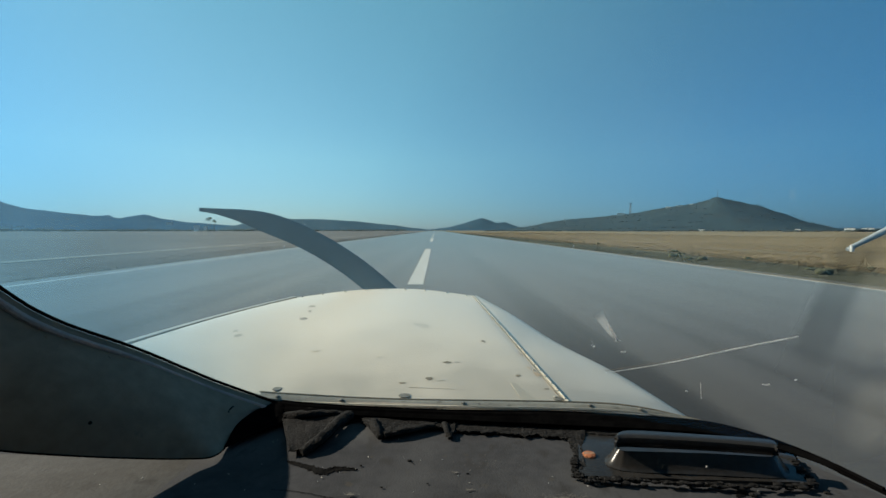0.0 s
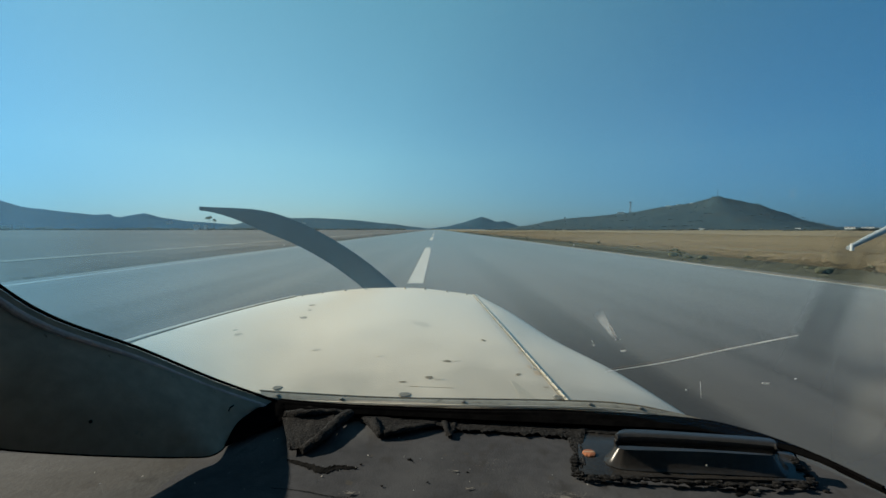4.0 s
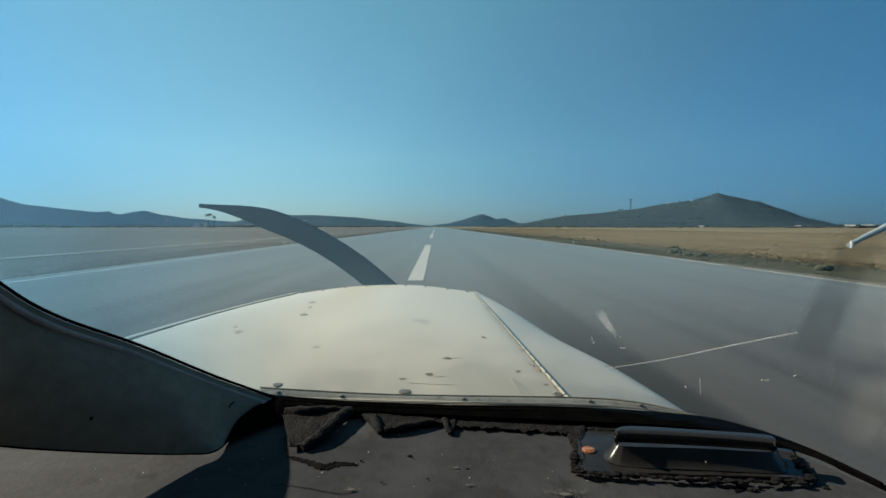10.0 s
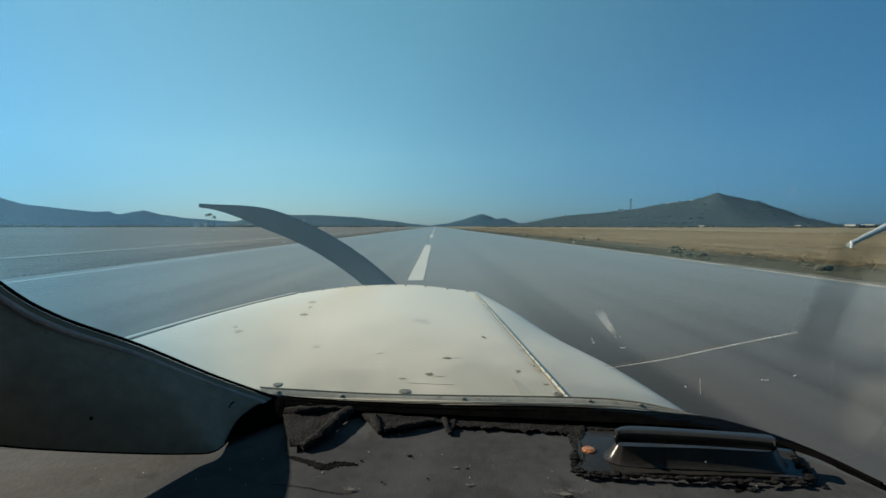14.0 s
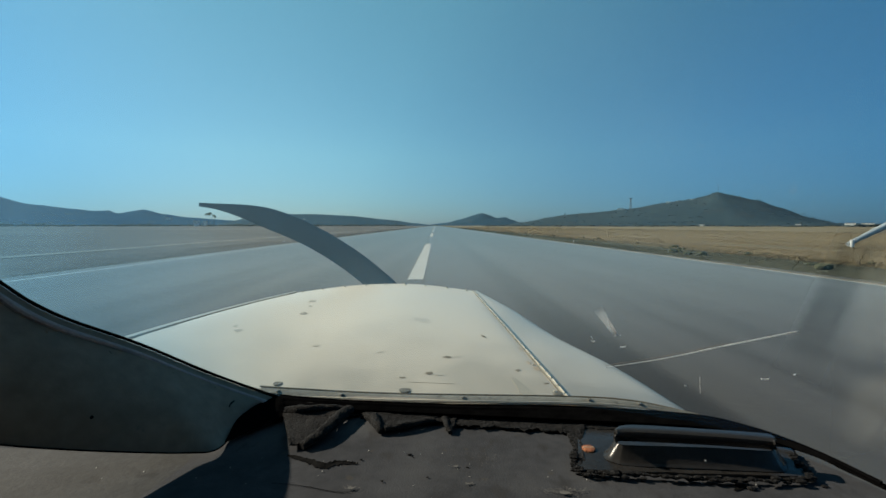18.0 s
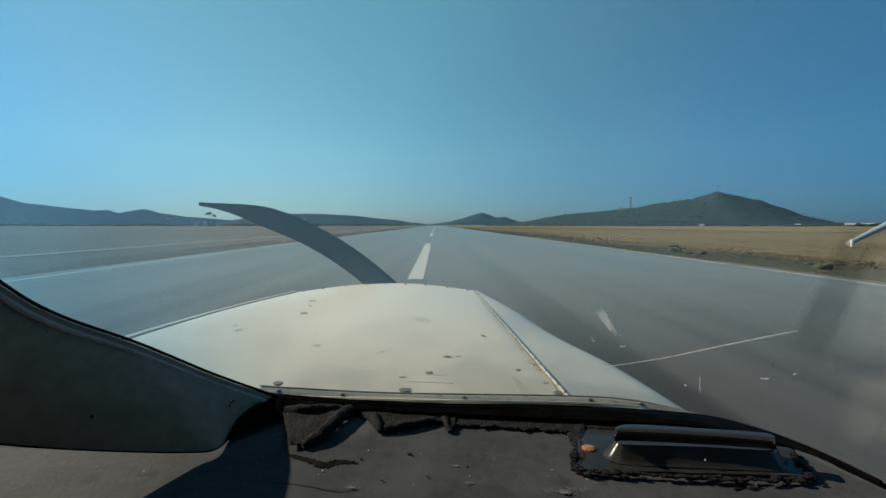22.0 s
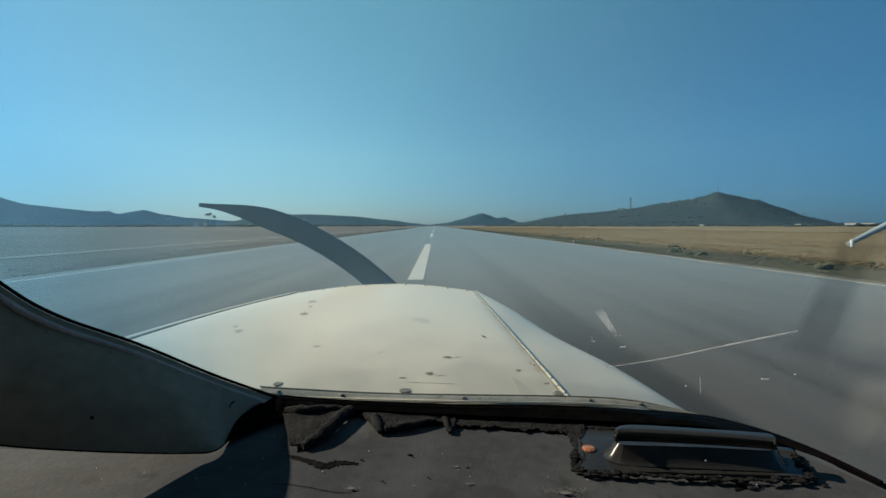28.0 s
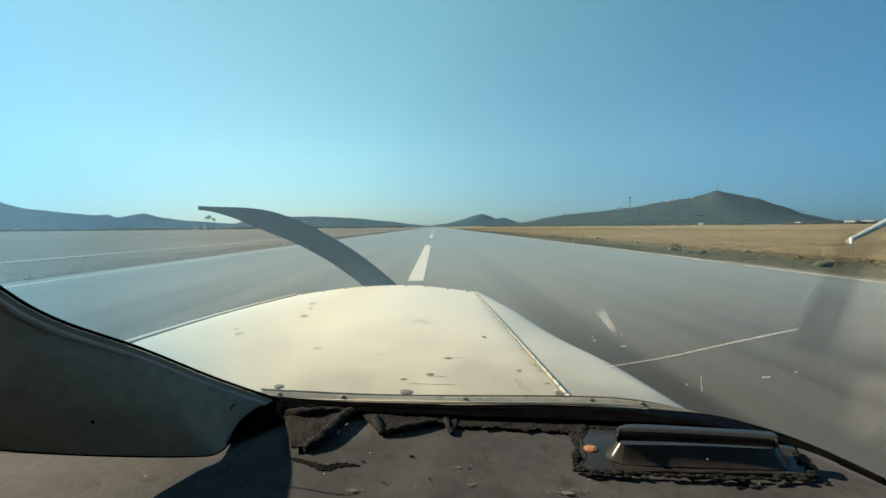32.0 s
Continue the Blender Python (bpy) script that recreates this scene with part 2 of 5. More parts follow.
LEAF = ground_material("palm_leaf", (0.035, 0.055, 0.025), (0.08, 0.11, 0.045), 0.7, 2.0)
BARK = material("palm_bark", (0.10, 0.08, 0.06), (0.18, 0.15, 0.11), 0.95, 3.0)
LIME = material("limewash", (0.60, 0.58, 0.53), (0.70, 0.68, 0.63), 0.8, 0.8)
TILE_ROOF = material("flat_roof", (0.42, 0.36, 0.30), (0.55, 0.48, 0.40), 0.9, 0.7)
DARK_PANE = material("dark_window", (0.02, 0.03, 0.04), (0.04, 0.05, 0.06), 0.15, 0.5)
MAST = material("dark_mast_steel", (0.10, 0.11, 0.115), (0.16, 0.17, 0.175), 0.6, 1.0)
GALV = material("galvanised_steel", (0.25, 0.26, 0.26), (0.38, 0.39, 0.39), 0.5, 1.0, metal=0.6)


def glass_material(name, film_low, film_high, port=1.0, shade=(0.10, 0.35, 0.58, 1), haze=0.0):
    """Thin tinted acrylic, faintly glossy, with a film of dust and scratches that also carries painted glare and haze.
    """
    m = bpy.data.materials.new(name)
    m.use_nodes = True
    n, l = m.node_tree.nodes, m.node_tree.links
    n.clear()
    out = n.new("ShaderNodeOutputMaterial")
    clear, gloss, film, a, c = (n.new("ShaderNode" + k) for k in ("BsdfTransparent", "BsdfGlossy", "BsdfTranslucent", "MixShader", "MixShader"))
    # tinted by half to deepen the shade inside the cabin
    clear.inputs["Color"].default_value = (0.51, 0.53, 0.53, 1)
    gloss.inputs["Roughness"].default_value = 0.2
    # blue film colour: the glare on the port side is painted with it
    film.inputs["Color"].default_value = shade
    a.inputs[0].default_value = 0.035
    co, t, r = (n.new("ShaderNode" + k) for k in ("TexCoord", "TexNoise", "MapRange"))
    t.inputs["Scale"].default_value, t.inputs["Detail"].default_value = 5.0, 8.0
    r.inputs["From Min"].default_value, r.inputs["From Max"].default_value = 0.35, 0.75
    r.inputs["To Min"].default_value, r.inputs["To Max"].default_value = film_low, film_high
    l.new(co.outputs["Object"], t.inputs["Vector"])
    l.new(t.outputs["Fac"], r.inputs["Value"])
    sx, px, mu = (n.new("ShaderNode" + k) for k in ("SeparateXYZ", "MapRange", "Math"))
    l.new(co.outputs["Object"], sx.inputs[0])
    l.new(sx.outputs["X"], px.inputs["Value"])
    px.inputs["From Min"].default_value, px.inputs["From Max"].default_value = -0.74, -0.26
    px.inputs["To Min"].default_value, px.inputs["To Max"].default_value = port, 1.0
    px.interpolation_type = "SMOOTHSTEP"
    # film thinned beyond the view so that it lights the cabin less
    side, thin = n.new("ShaderNodeMapRange"), n.new("ShaderNodeMath")
    l.new(sx.outputs["X"], side.inputs["Value"])
    side.inputs["From Min"].default_value, side.inputs["From Max"].default_value = -0.90, -0.76
    side.inputs["To Min"].default_value, side.inputs["To Max"].default_value = 0.1, 1.0
    mu.operation = thin.operation = "MULTIPLY"
    l.new(r.outputs[0], mu.inputs[0]), l.new(px.outputs[0], mu.inputs[1])
    if port > 1:                                  # blue glare towards the port post, put into the glass colour
        blue_veil, near = n.new("ShaderNodeMix"), n.new("ShaderNodeMapRange")
        blue_veil.data_type, near.interpolation_type = "RGBA", "SMOOTHSTEP"
        near.inputs["From Min"].default_value, near.inputs["From Max"].default_value = -0.20, -0.72
        l.new(sx.outputs["X"], near.inputs["Value"]), l.new(near.outputs[0], blue_veil.inputs["Factor"])
        blue_veil.inputs["A"].default_value, blue_veil.inputs["B"].default_value = (0.51, 0.53, 0.53, 1), (0.20, 0.36, 0.48, 1)
        l.new(blue_veil.outputs["Result"], clear.inputs["Color"])
    l.new(mu.outputs[0], thin.inputs[0]), l.new(side.outputs[0], thin.inputs[1])
    l.new(thin.outputs[0], c.inputs[0])
    l.new(clear.outputs[0], a.inputs[1]), l.new(gloss.outputs[0], a.inputs[2])
    l.new(a.outputs[0], c.inputs[1]), l.new(film.outputs[0], c.inputs[2])
    if not haze:
        l.new(c.outputs[0], out.inputs["Surface"])
        return m
    dust, e, high, tn, tm = (n.new("ShaderNode" + k) for k in ("BsdfTranslucent", "MixShader", "MapRange", "MapRange", "Math"))   # veil for the haze over far ground, put into the glass, thinner at the foot
    dust.inputs["Color"].default_value = (0.46, 0.64, 0.68, 1)
    high.interpolation_type = "SMOOTHSTEP"
    for key, value in (("From Min", -0.26), ("From Max", -0.11), ("To Min", 0.12), ("To Max", 1.0)):
        high.inputs[key].default_value = value
    for key, value in (("From Min", 0.3), ("From Max", 0.7), ("To Min", 0.75 * haze), ("To Max", 1.25 * haze)):
        tn.inputs[key].default_value = value
    l.new(sx.outputs["Z"], high.inputs["Value"]), l.new(t.outputs["Fac"], tn.inputs["Value"])
    tm.operation = "MULTIPLY"
    l.new(high.outputs[0], tm.inputs[0]), l.new(tn.outputs[0], tm.inputs[1]), l.new(tm.outputs[0], e.inputs[0])
    l.new(c.outputs[0], e.inputs[1]), l.new(dust.outputs[0], e.inputs[2]), l.new(e.outputs[0], out.inputs["Surface"])
    return m


def lit_through(name, colour):
    """Crazed acrylic in a scratch: as bright against the light as with it."""
    m = bpy.data.materials.new(name)
    m.use_nodes = True
    n, l = m.node_tree.nodes, m.node_tree.links
    n.clear()
    out, d, t, x = (n.new("ShaderNode" + k) for k in ("OutputMaterial", "BsdfDiffuse", "BsdfTranslucent", "MixShader"))
    d.inputs["Color"].default_value = t.inputs["Color"].default_value = (*colour, 1)
    x.inputs[0].default_value = 0.6
    l.new(d.outputs[0], x.inputs[1]), l.new(t.outputs[0], x.inputs[2]), l.new(x.outputs[0], out.inputs["Surface"])
    return m


SCRATCH = lit_through("crazed_scratch", (0.66, 0.67, 0.67))
GLASS = glass_material("dusty_acrylic_with_haze", 0.0105, 0.021, 7.0, haze=0.035)


def soft_patch_material(name, colour, most, darkens=False):
    """A film on the glass, thickest in the middle of its patch and uneven."""
    m = bpy.data.materials.new(name)
    m.use_nodes = True
    n, l = m.node_tree.nodes, m.node_tree.links
    n.clear()
    out, clear, film, mix, co, sep, t, mul = (n.new("ShaderNode" + k) for k in ("OutputMaterial", "BsdfTransparent", "BsdfTranslucent", "MixShader", "TexCoord", "SeparateXYZ", "TexNoise", "Math"))
    if darkens:
        film = n.new("ShaderNodeBsdfTransparent")
    film.inputs["Color"].default_value = (*colour, 1)
    l.new(co.outputs["Generated"], sep.inputs[0])
    fades = []
    for axis in ("X", "Z"):
        far, fade = n.new("ShaderNodeMath"), n.new("ShaderNodeMapRange")
        far.operation, far.inputs[1].default_value = "SUBTRACT", 0.5
        ab = n.new("ShaderNodeMath")
        ab.operation = "ABSOLUTE"
        l.new(sep.outputs[axis], far.inputs[0]), l.new(far.outputs[0], ab.inputs[0]), l.new(ab.outputs[0], fade.inputs["Value"])
        fade.interpolation_type = "SMOOTHSTEP"
        for key, value in (("From Min", 0.20), ("From Max", 0.49), ("To Min", 1.0), ("To Max", 0.0)):
            fade.inputs[key].default_value = value
        fades.append(fade.outputs[0])
    t.inputs["Scale"].default_value, t.inputs["Detail"].default_value = 18.0, 5.0
    l.new(co.outputs["Object"], t.inputs["Vector"])
    amount = n.new("ShaderNodeMath")
    mul.operation = amount.operation = "MULTIPLY"
    l.new(fades[0], mul.inputs[0]), l.new(fades[1], mul.inputs[1])
    grain = n.new("ShaderNodeMapRange")
    for key, value in (("From Min", 0.3), ("From Max", 0.7), ("To Min", 0.6 * most), ("To Max", most)):
        grain.inputs[key].default_value = value
    l.new(t.outputs["Fac"], grain.inputs["Value"])
    l.new(mul.outputs[0], amount.inputs[0]), l.new(grain.outputs[0], amount.inputs[1])
    l.new(amount.outputs[0], mix.inputs[0]), l.new(clear.outputs[0], mix.inputs[1]), l.new(film.outputs[0], mix.inputs[2]), l.new(mix.outputs[0], out.inputs["Surface"])
    return m


SIDE_GLASS = glass_material("side_acrylic", 0.004, 0.008, 1.0)
# dark see-through film that stands in for a dark reflection
DARK_REFLECTION = soft_patch_material("dark_reflection", (0.42, 0.45, 0.46), 0.55, True)
CRAZE = soft_patch_material("milky_crazing", (0.82, 0.83, 0.82), 0.24)
# pale film that stands in for a bright reflection
PALE_REFLECTION = soft_patch_material("painted_pale_reflection", (0.75, 0.74, 0.66), 0.045)


# ---- builders ----
def mesh_of(bm, name, mat, smooth=True):
    me = bpy.data.meshes.new(name)
    bmesh.ops.recalc_face_normals(bm, faces=bm.faces)
    bm.to_mesh(me)
    bm.free()
    me.materials.append(mat)
    if smooth:
        me.shade_smooth()
        me.set_sharp_from_angle(angle=radians(38))
    return me


def part(name, bm, mat, parent, label="", smooth=True):
    ob = new(name, mesh_of(bm, name, mat, smooth))
    ob.parent = parent
    return tagged(ob, label)


def thing(name, label, category, at=None, group="", kind=""):
    ob = new(name)
    ob.matrix_world = at or Matrix()
    return tagged(ob, label, category, group, kind)


def single(name, bm, mat, label, category, at=None, group="", kind="", smooth=True):
    ob = new(name, mesh_of(bm, name, mat, smooth))
    ob.matrix_world = at or Matrix()
    return tagged(ob, label, category, group, kind)


def box(x0, x1, y0, y1, z0, z1, bevel=0.0, bm=None):
    bm = bm or bmesh.new()
    r = bmesh.ops.create_cube(bm, size=1)
    for v in r["verts"]:
        v.co = Vector(((x0 + x1) / 2 + v.co.x * (x1 - x0), (y0 + y1) / 2 + v.co.y * (y1 - y0), (z0 + z1) / 2 + v.co.z * (z1 - z0)))
    if bevel:
        edges = list({e for v in r["verts"] for e in v.link_edges})
        bmesh.ops.bevel(bm, geom=edges, offset=bevel, segments=2, affect="EDGES", profile=0.6)
    return bm


def sheet(f, nu, nv, thick=0.0, bm=None):
    """A grid of f(u, v), u and v from 0 to 1, with thickness along its normals."""
    bm = bm or bmesh.new()
    vs = [[bm.verts.new(f(i / nu, j / nv)) for j in range(nv + 1)] for i in range(nu + 1)]
    for i in range(nu):
        for j in range(nv):
            bm.faces.new((vs[i][j], vs[i + 1][j], vs[i + 1][j + 1], vs[i][j + 1]))
    if thick:
        bm.normal_update()
        back = [[bm.verts.new(v.co - v.normal * thick) for v in row] for row in vs]
        for i in range(nu):
            for j in range(nv):
                bm.faces.new((back[i][j + 1], back[i + 1][j + 1], back[i + 1][j], back[i][j]))
        rim = [(i, 0) for i in range(nu)] + [(nu, j) for j in range(nv)] + [(i, nv) for i in range(nu, 0, -1)] + [(0, j) for j in range(nv, 0, -1)]
        for (i, j), (k, m) in zip(rim, rim[1:] + rim[:1]):
            bm.faces.new((vs[i][j], vs[k][m], back[k][m], back[i][j]))
    return bm


def curve_point(pts, t):
    """A smooth curve through a few points (Catmull-Rom)."""
    n = len(pts) - 1
    k = min(int(t * n), n - 1)
    s = t * n - k
    p = [Vector(pts[max(0, min(n, k + d))]) for d in (-1, 0, 1, 2)]
    return 0.5 * (2 * p[1] + (p[2] - p[0]) * s + (2 * p[0] - 5 * p[1] + 4 * p[2] - p[3]) * s ** 2 + (3 * p[1] - p[0] - 3 * p[2] + p[3]) * s ** 3)


def tube(pts, radius, n=24, sides=8, flat=1.0, bm=None, taper=1.0):
    """A round or flattened bar along a smooth curve."""
    bm = bm or bmesh.new()
    rings = []
    for i in range(n + 1):
        t = i / n
        c = curve_point(pts, t)
        d = (curve_point(pts, min(1, t + 0.01)) - curve_point(pts, max(0, t - 0.01))).normalized()
        up = Vector((0, 0, 1)) if abs(d.z) < 0.95 else Vector((0, 1, 0))
        a = d.cross(up).normalized()
        b = a.cross(d)
        r = radius * (1 + (taper - 1) * t)
        rings.append([bm.verts.new(c + a * r * math.cos(k * math.tau / sides) + b * r * flat * math.sin(k * math.tau / sides)) for k in range(sides)])
    for p, q in zip(rings, rings[1:]):
        for k in range(sides):
            bm.faces.new((p[k], p[(k + 1) % sides], q[(k + 1) % sides], q[k]))
    bm.faces.new(rings[0]), bm.faces.new(rings[-1])
    return bm


def dome(x, y, z, r, h, bm=None, normal=(0, 0, 1), sides=14):
    """A low screw or rivet head."""
    bm = bm or bmesh.new()
    m = Vector((0, 0, 1)).rotation_difference(Vector(normal)).to_matrix().to_4x4()
    m.translation = (x, y, z)
    rings = []
    for rr, hh in ((1.0, -0.4), (1.0, 0.25), (0.86, 0.7), (0.5, 0.95)):
        rings.append([bm.verts.new(m @ Vector((r * rr * math.cos(k * math.tau / sides), r * rr * math.sin(k * math.tau / sides), h * hh))) for k in range(sides)])
    for p, q in zip(rings, rings[1:]):
        for k in range(sides):
            bm.faces.new((p[k], p[(k + 1) % sides], q[(k + 1) % sides], q[k]))
    bm.faces.new(rings[-1])
    return bm


# ---- ground ----
LINE_X, EDGE_L, EDGE_R = -0.7, -14.5, 13.5

bm = bmesh.new()
R0 = [0, 20, 45, 90, 180, 360, 800, 1600, 3000, 4900]
rings = [[bm.verts.new((r * math.sin(k * math.tau / 72), r * math.cos(k * math.tau / 72), -0.06)) for k in range(72)] for r in R0[1:]]
mid = bm.verts.new((0, 0, -0.06))
for k in range(72):
    bm.faces.new((mid, rings[0][k], rings[0][(k + 1) % 72]))
    for p, q in zip(rings, rings[1:]):
        bm.faces.new((p[k], q[k], q[(k + 1) % 72], p[(k + 1) % 72]))
single("ground", bm, FIELD, "dry tan airfield grassland reaching to the hills", "ground", kind="structure", smooth=False)
single("runway", box(EDGE_L - 0.9, EDGE_R + 0.75, -420, 1150, -0.3, 0.0), ASPHALT, "long grey asphalt runway with darker tyre streaks", "runway", kind="structure", smooth=False)


STUBBLE_FIELD = ground_material("stubble_ground", (0.1363, 0.1276, 0.119), (0.1976, 0.1812, 0.1653), 0.95, 0.05, bump=0.4, bump_scale=3)
layered(STUBBLE_FIELD, (0.1175, 0.115, 0.114), (0.1551, 0.148, 0.1425), 0.016, (0.5, 2.0, 1), 0.50, 0.64)
layered(STUBBLE_FIELD, (0.2619, 0.225, 0.189), (0.3395, 0.29, 0.243), 0.012, (0.4, 2.6, 1), 0.54, 0.66)
WEED_GROUND = ground_material("weedy_ground", (0.115, 0.108, 0.072), (0.155, 0.143, 0.092), 0.95, 0.12, bump=0.4, bump_scale=4)
single("stubble_field", box(-1400, EDGE_L - 1.2, -300, 1900, -0.4, -0.050), STUBBLE_FIELD, "grey-brown stubble field beside the runway", "field", kind="structure", smooth=False)
single("verge_ground", box(EDGE_R + 1.2, 21.5, -300, 1100, -0.4, -0.050), WEED_GROUND, "weedy olive-brown strip along the runway", "verge", kind="structure", smooth=False)


def strip(name, x0, x1, y0, y1, mat, label, z=0.004, kind="structure", cat="marking", group=""):
    return single(name, box(x0, x1, y0, y1, -0.02, z), mat, label, cat, group=group, kind=kind, smooth=False)


strip("edge_line", EDGE_L - 0.06, EDGE_L + 0.18, -420, 1150, PAINT, "worn white line along the runway edge")


def worn_line(x0, x1, y0, y1, seed):
    """A painted line of which only ragged pieces are left."""
    r = random.Random(seed)
    bm = bmesh.new()
    y = y0
    while y < y1:
        ln = r.uniform(1.5, 8.0)
        a, b = x0 + r.uniform(0, 0.05), x1 - r.uniform(0, 0.06)
        ends = [r.uniform(-0.25, 0.25) for _ in range(4)]
        top = [bm.verts.new(p) for p in ((a, y + ends[0], 0.004), (b, y + ends[1], 0.004), (b, y + ln + ends[2], 0.004), (a, y + ln + ends[3], 0.004))]
        bm.faces.new(top)
        y += ln + r.uniform(0.3, 1.8)
    single("edge_line", bm, PAINT, "white edge line worn into ragged pieces", "marking", kind="structure", smooth=False)


worn_line(EDGE_R + 0.44, EDGE_R + 0.62, -60, 420, 12)


def ragged_verge(x0, x1, name):
    rnd = random.Random(int(abs(x0) * 10))
    prof = [rnd.uniform(-0.18, 0.18) for _ in range(400)]

    def f(u, v):
        y = -60 + u * 460
        k = u * 398
        w = prof[int(k)] * (1 - k % 1) + prof[int(k) + 1] * (k % 1)
        return (x0 + v * (x1 - x0) + (w if v == 1 else 0), y, 0.0 - 0.045 * v)
    return single(name, sheet(f, 398, 3, 0.03), CONCRETE, "sandy crumbling verge along the runway", "verge", kind="structure", smooth=False)


ragged_verge(EDGE_R + 0.75, EDGE_R + 1.5, "verge")
ragged_verge(EDGE_L - 0.9, EDGE_L - 1.5, "verge")

dash_mesh = mesh_of(box(-0.28, 0.28, 0, 30, -0.02, 0.004), "centreline_dash", PAINT, False)
for k in range(-7, 19):
    d = new("centreline_dash", dash_mesh)
    d.location = (LINE_X, 15.5 + 60 * k, 0)
    tagged(d, "white painted dash on the runway centreline", "marking", "centreline dashes", "structure")
for x0 in (-9.6, 3.9):
    strip("aiming_block", LINE_X + x0 + 0.0, LINE_X + x0 + 5.7, -300, -258, PAINT, "large white aiming block painted on the runway", group="aiming blocks")
strip("taxiway", -120, EDGE_L - 1.0, -60, -42, ASPHALT, "grey asphalt taxiway joining the runway", z=-0.01, cat="taxiway")


strip("dirt_track", -26.8, -25.2, -200, 700, TRACK, "pale worn dirt track across the stubble field", z=-0.044, cat="track")


# ---- hills ----
def rise(name, skyline, dist, depth, mat, label, seed, rough=1.0, cat="hill"):
    """A hill range in a ring sector round the place. skyline: degrees right of the runway, degrees up."""
    na, nr = 150, 22
    az0, az1 = skyline[0][0], skyline[-1][0]

    def height(a):
        for (a0, e0), (a1, e1) in zip(skyline, skyline[1:]):
            if a <= a1:
                s = (a - a0) / (a1 - a0)
                s = s * 0.6 + 0.4 * s * s * (3 - 2 * s)
                return e0 + (e1 - e0) * s
        return skyline[-1][1]

    def f(u, v):
        a = az0 + (az1 - az0) * u
        w = 2 * v - 1
        r = dist + depth * w
        n1 = noise.fractal(Vector((a * 0.35 + seed, r * 0.003, seed)), 1.0, 2.1, 6)
        n2 = noise.fractal(Vector((a * 3.1 + seed, r * 0.012, seed)), 0.8, 2.2, 4)
        fall = max(0.0, 1 - abs(w) ** 1.3)
        wide = 0.12 + 2.6 * (1 - fall)
        top = math.tan(radians(sum(height(max(az0, min(az1, a + wide * q))) for q in (-1, -0.5, 0, 0.5, 1)) / 5)) * dist
        end = min(1, min(u, 1 - u) * 25)
        z = top * fall * (1 + 0.07 * n1 * (1 - fall ** 4)) + rough * 1.3 * n2 * fall * end - 0.4
        if abs(w) == 1 or u in (0, 1):
            z = -3
        return (r * math.sin(radians(a)), r * math.cos(radians(a)), z + 1.5 * fall)
    return single(name, sheet(f, na, nr), mat, label, cat, kind="structure")


west = [(-96, 0.2), (-88, 0.9), (-84, 2.2), (-81, 1.2), (-78, 1.9), (-75, 1.9), (-70, 4.1), (-64, 5.3), (-59, 5.7), (-55, 5.5), (-50, 4.4), (-46.5, 3.1)]
west += [(-44.48, 2.81), (-42.16, 2.06), (-39.23, 1.7), (-36.73, 1.46), (-35.87, 1.6), (-35.25, 1.19), (-34.06, 1.51), (-32.94, 1.72), (-31.21, 1.25), (-28.74, 0.9), (-24.66, 0.6), (-20.94, 0.27)]
HILLS = []
HILLS.append(rise("west_mountain", west, 3300, 900, HILL_BLUE_HAZE, "long scrub mountain across the airfield with blue haze in its colour", 3.0))
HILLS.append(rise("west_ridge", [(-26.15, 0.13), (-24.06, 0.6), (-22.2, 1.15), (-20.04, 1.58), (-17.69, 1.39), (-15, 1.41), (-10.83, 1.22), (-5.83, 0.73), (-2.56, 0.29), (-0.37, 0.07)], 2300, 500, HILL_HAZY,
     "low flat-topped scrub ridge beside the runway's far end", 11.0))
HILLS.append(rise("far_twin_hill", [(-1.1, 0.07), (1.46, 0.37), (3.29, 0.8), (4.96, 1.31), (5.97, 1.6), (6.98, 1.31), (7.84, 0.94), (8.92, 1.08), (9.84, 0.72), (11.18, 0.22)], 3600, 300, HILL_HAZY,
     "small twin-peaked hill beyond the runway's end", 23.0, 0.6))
HILLS.append(rise("east_hill", [(8.7, 0.07), (11.53, 0.43), (14.65, 1.06), (16.35, 1.33), (19.65, 1.58), (23.87, 2), (27.03, 2.54), (30.13, 2.91), (31.58, 3.3), (32.63, 3.69), (33.66, 3.34),
                              (36.02, 2.72), (38.34, 1.78), (40.52, 0.78), (42.96, 0.16), (45.22, 0.05)], 2200, 700, HILL,
     "broad grey scrub hill with a pointed top and a mast", 37.0))
HILLS.append(rise("east_plain_rise", [(37.89, 0.06), (42.96, 0.21), (49.87, 0.14), (62.87, 0.1), (75.49, 0.02)], 2600, 300, HILL, "low dark rise at the far side of the airfield", 51.0, 0.8))


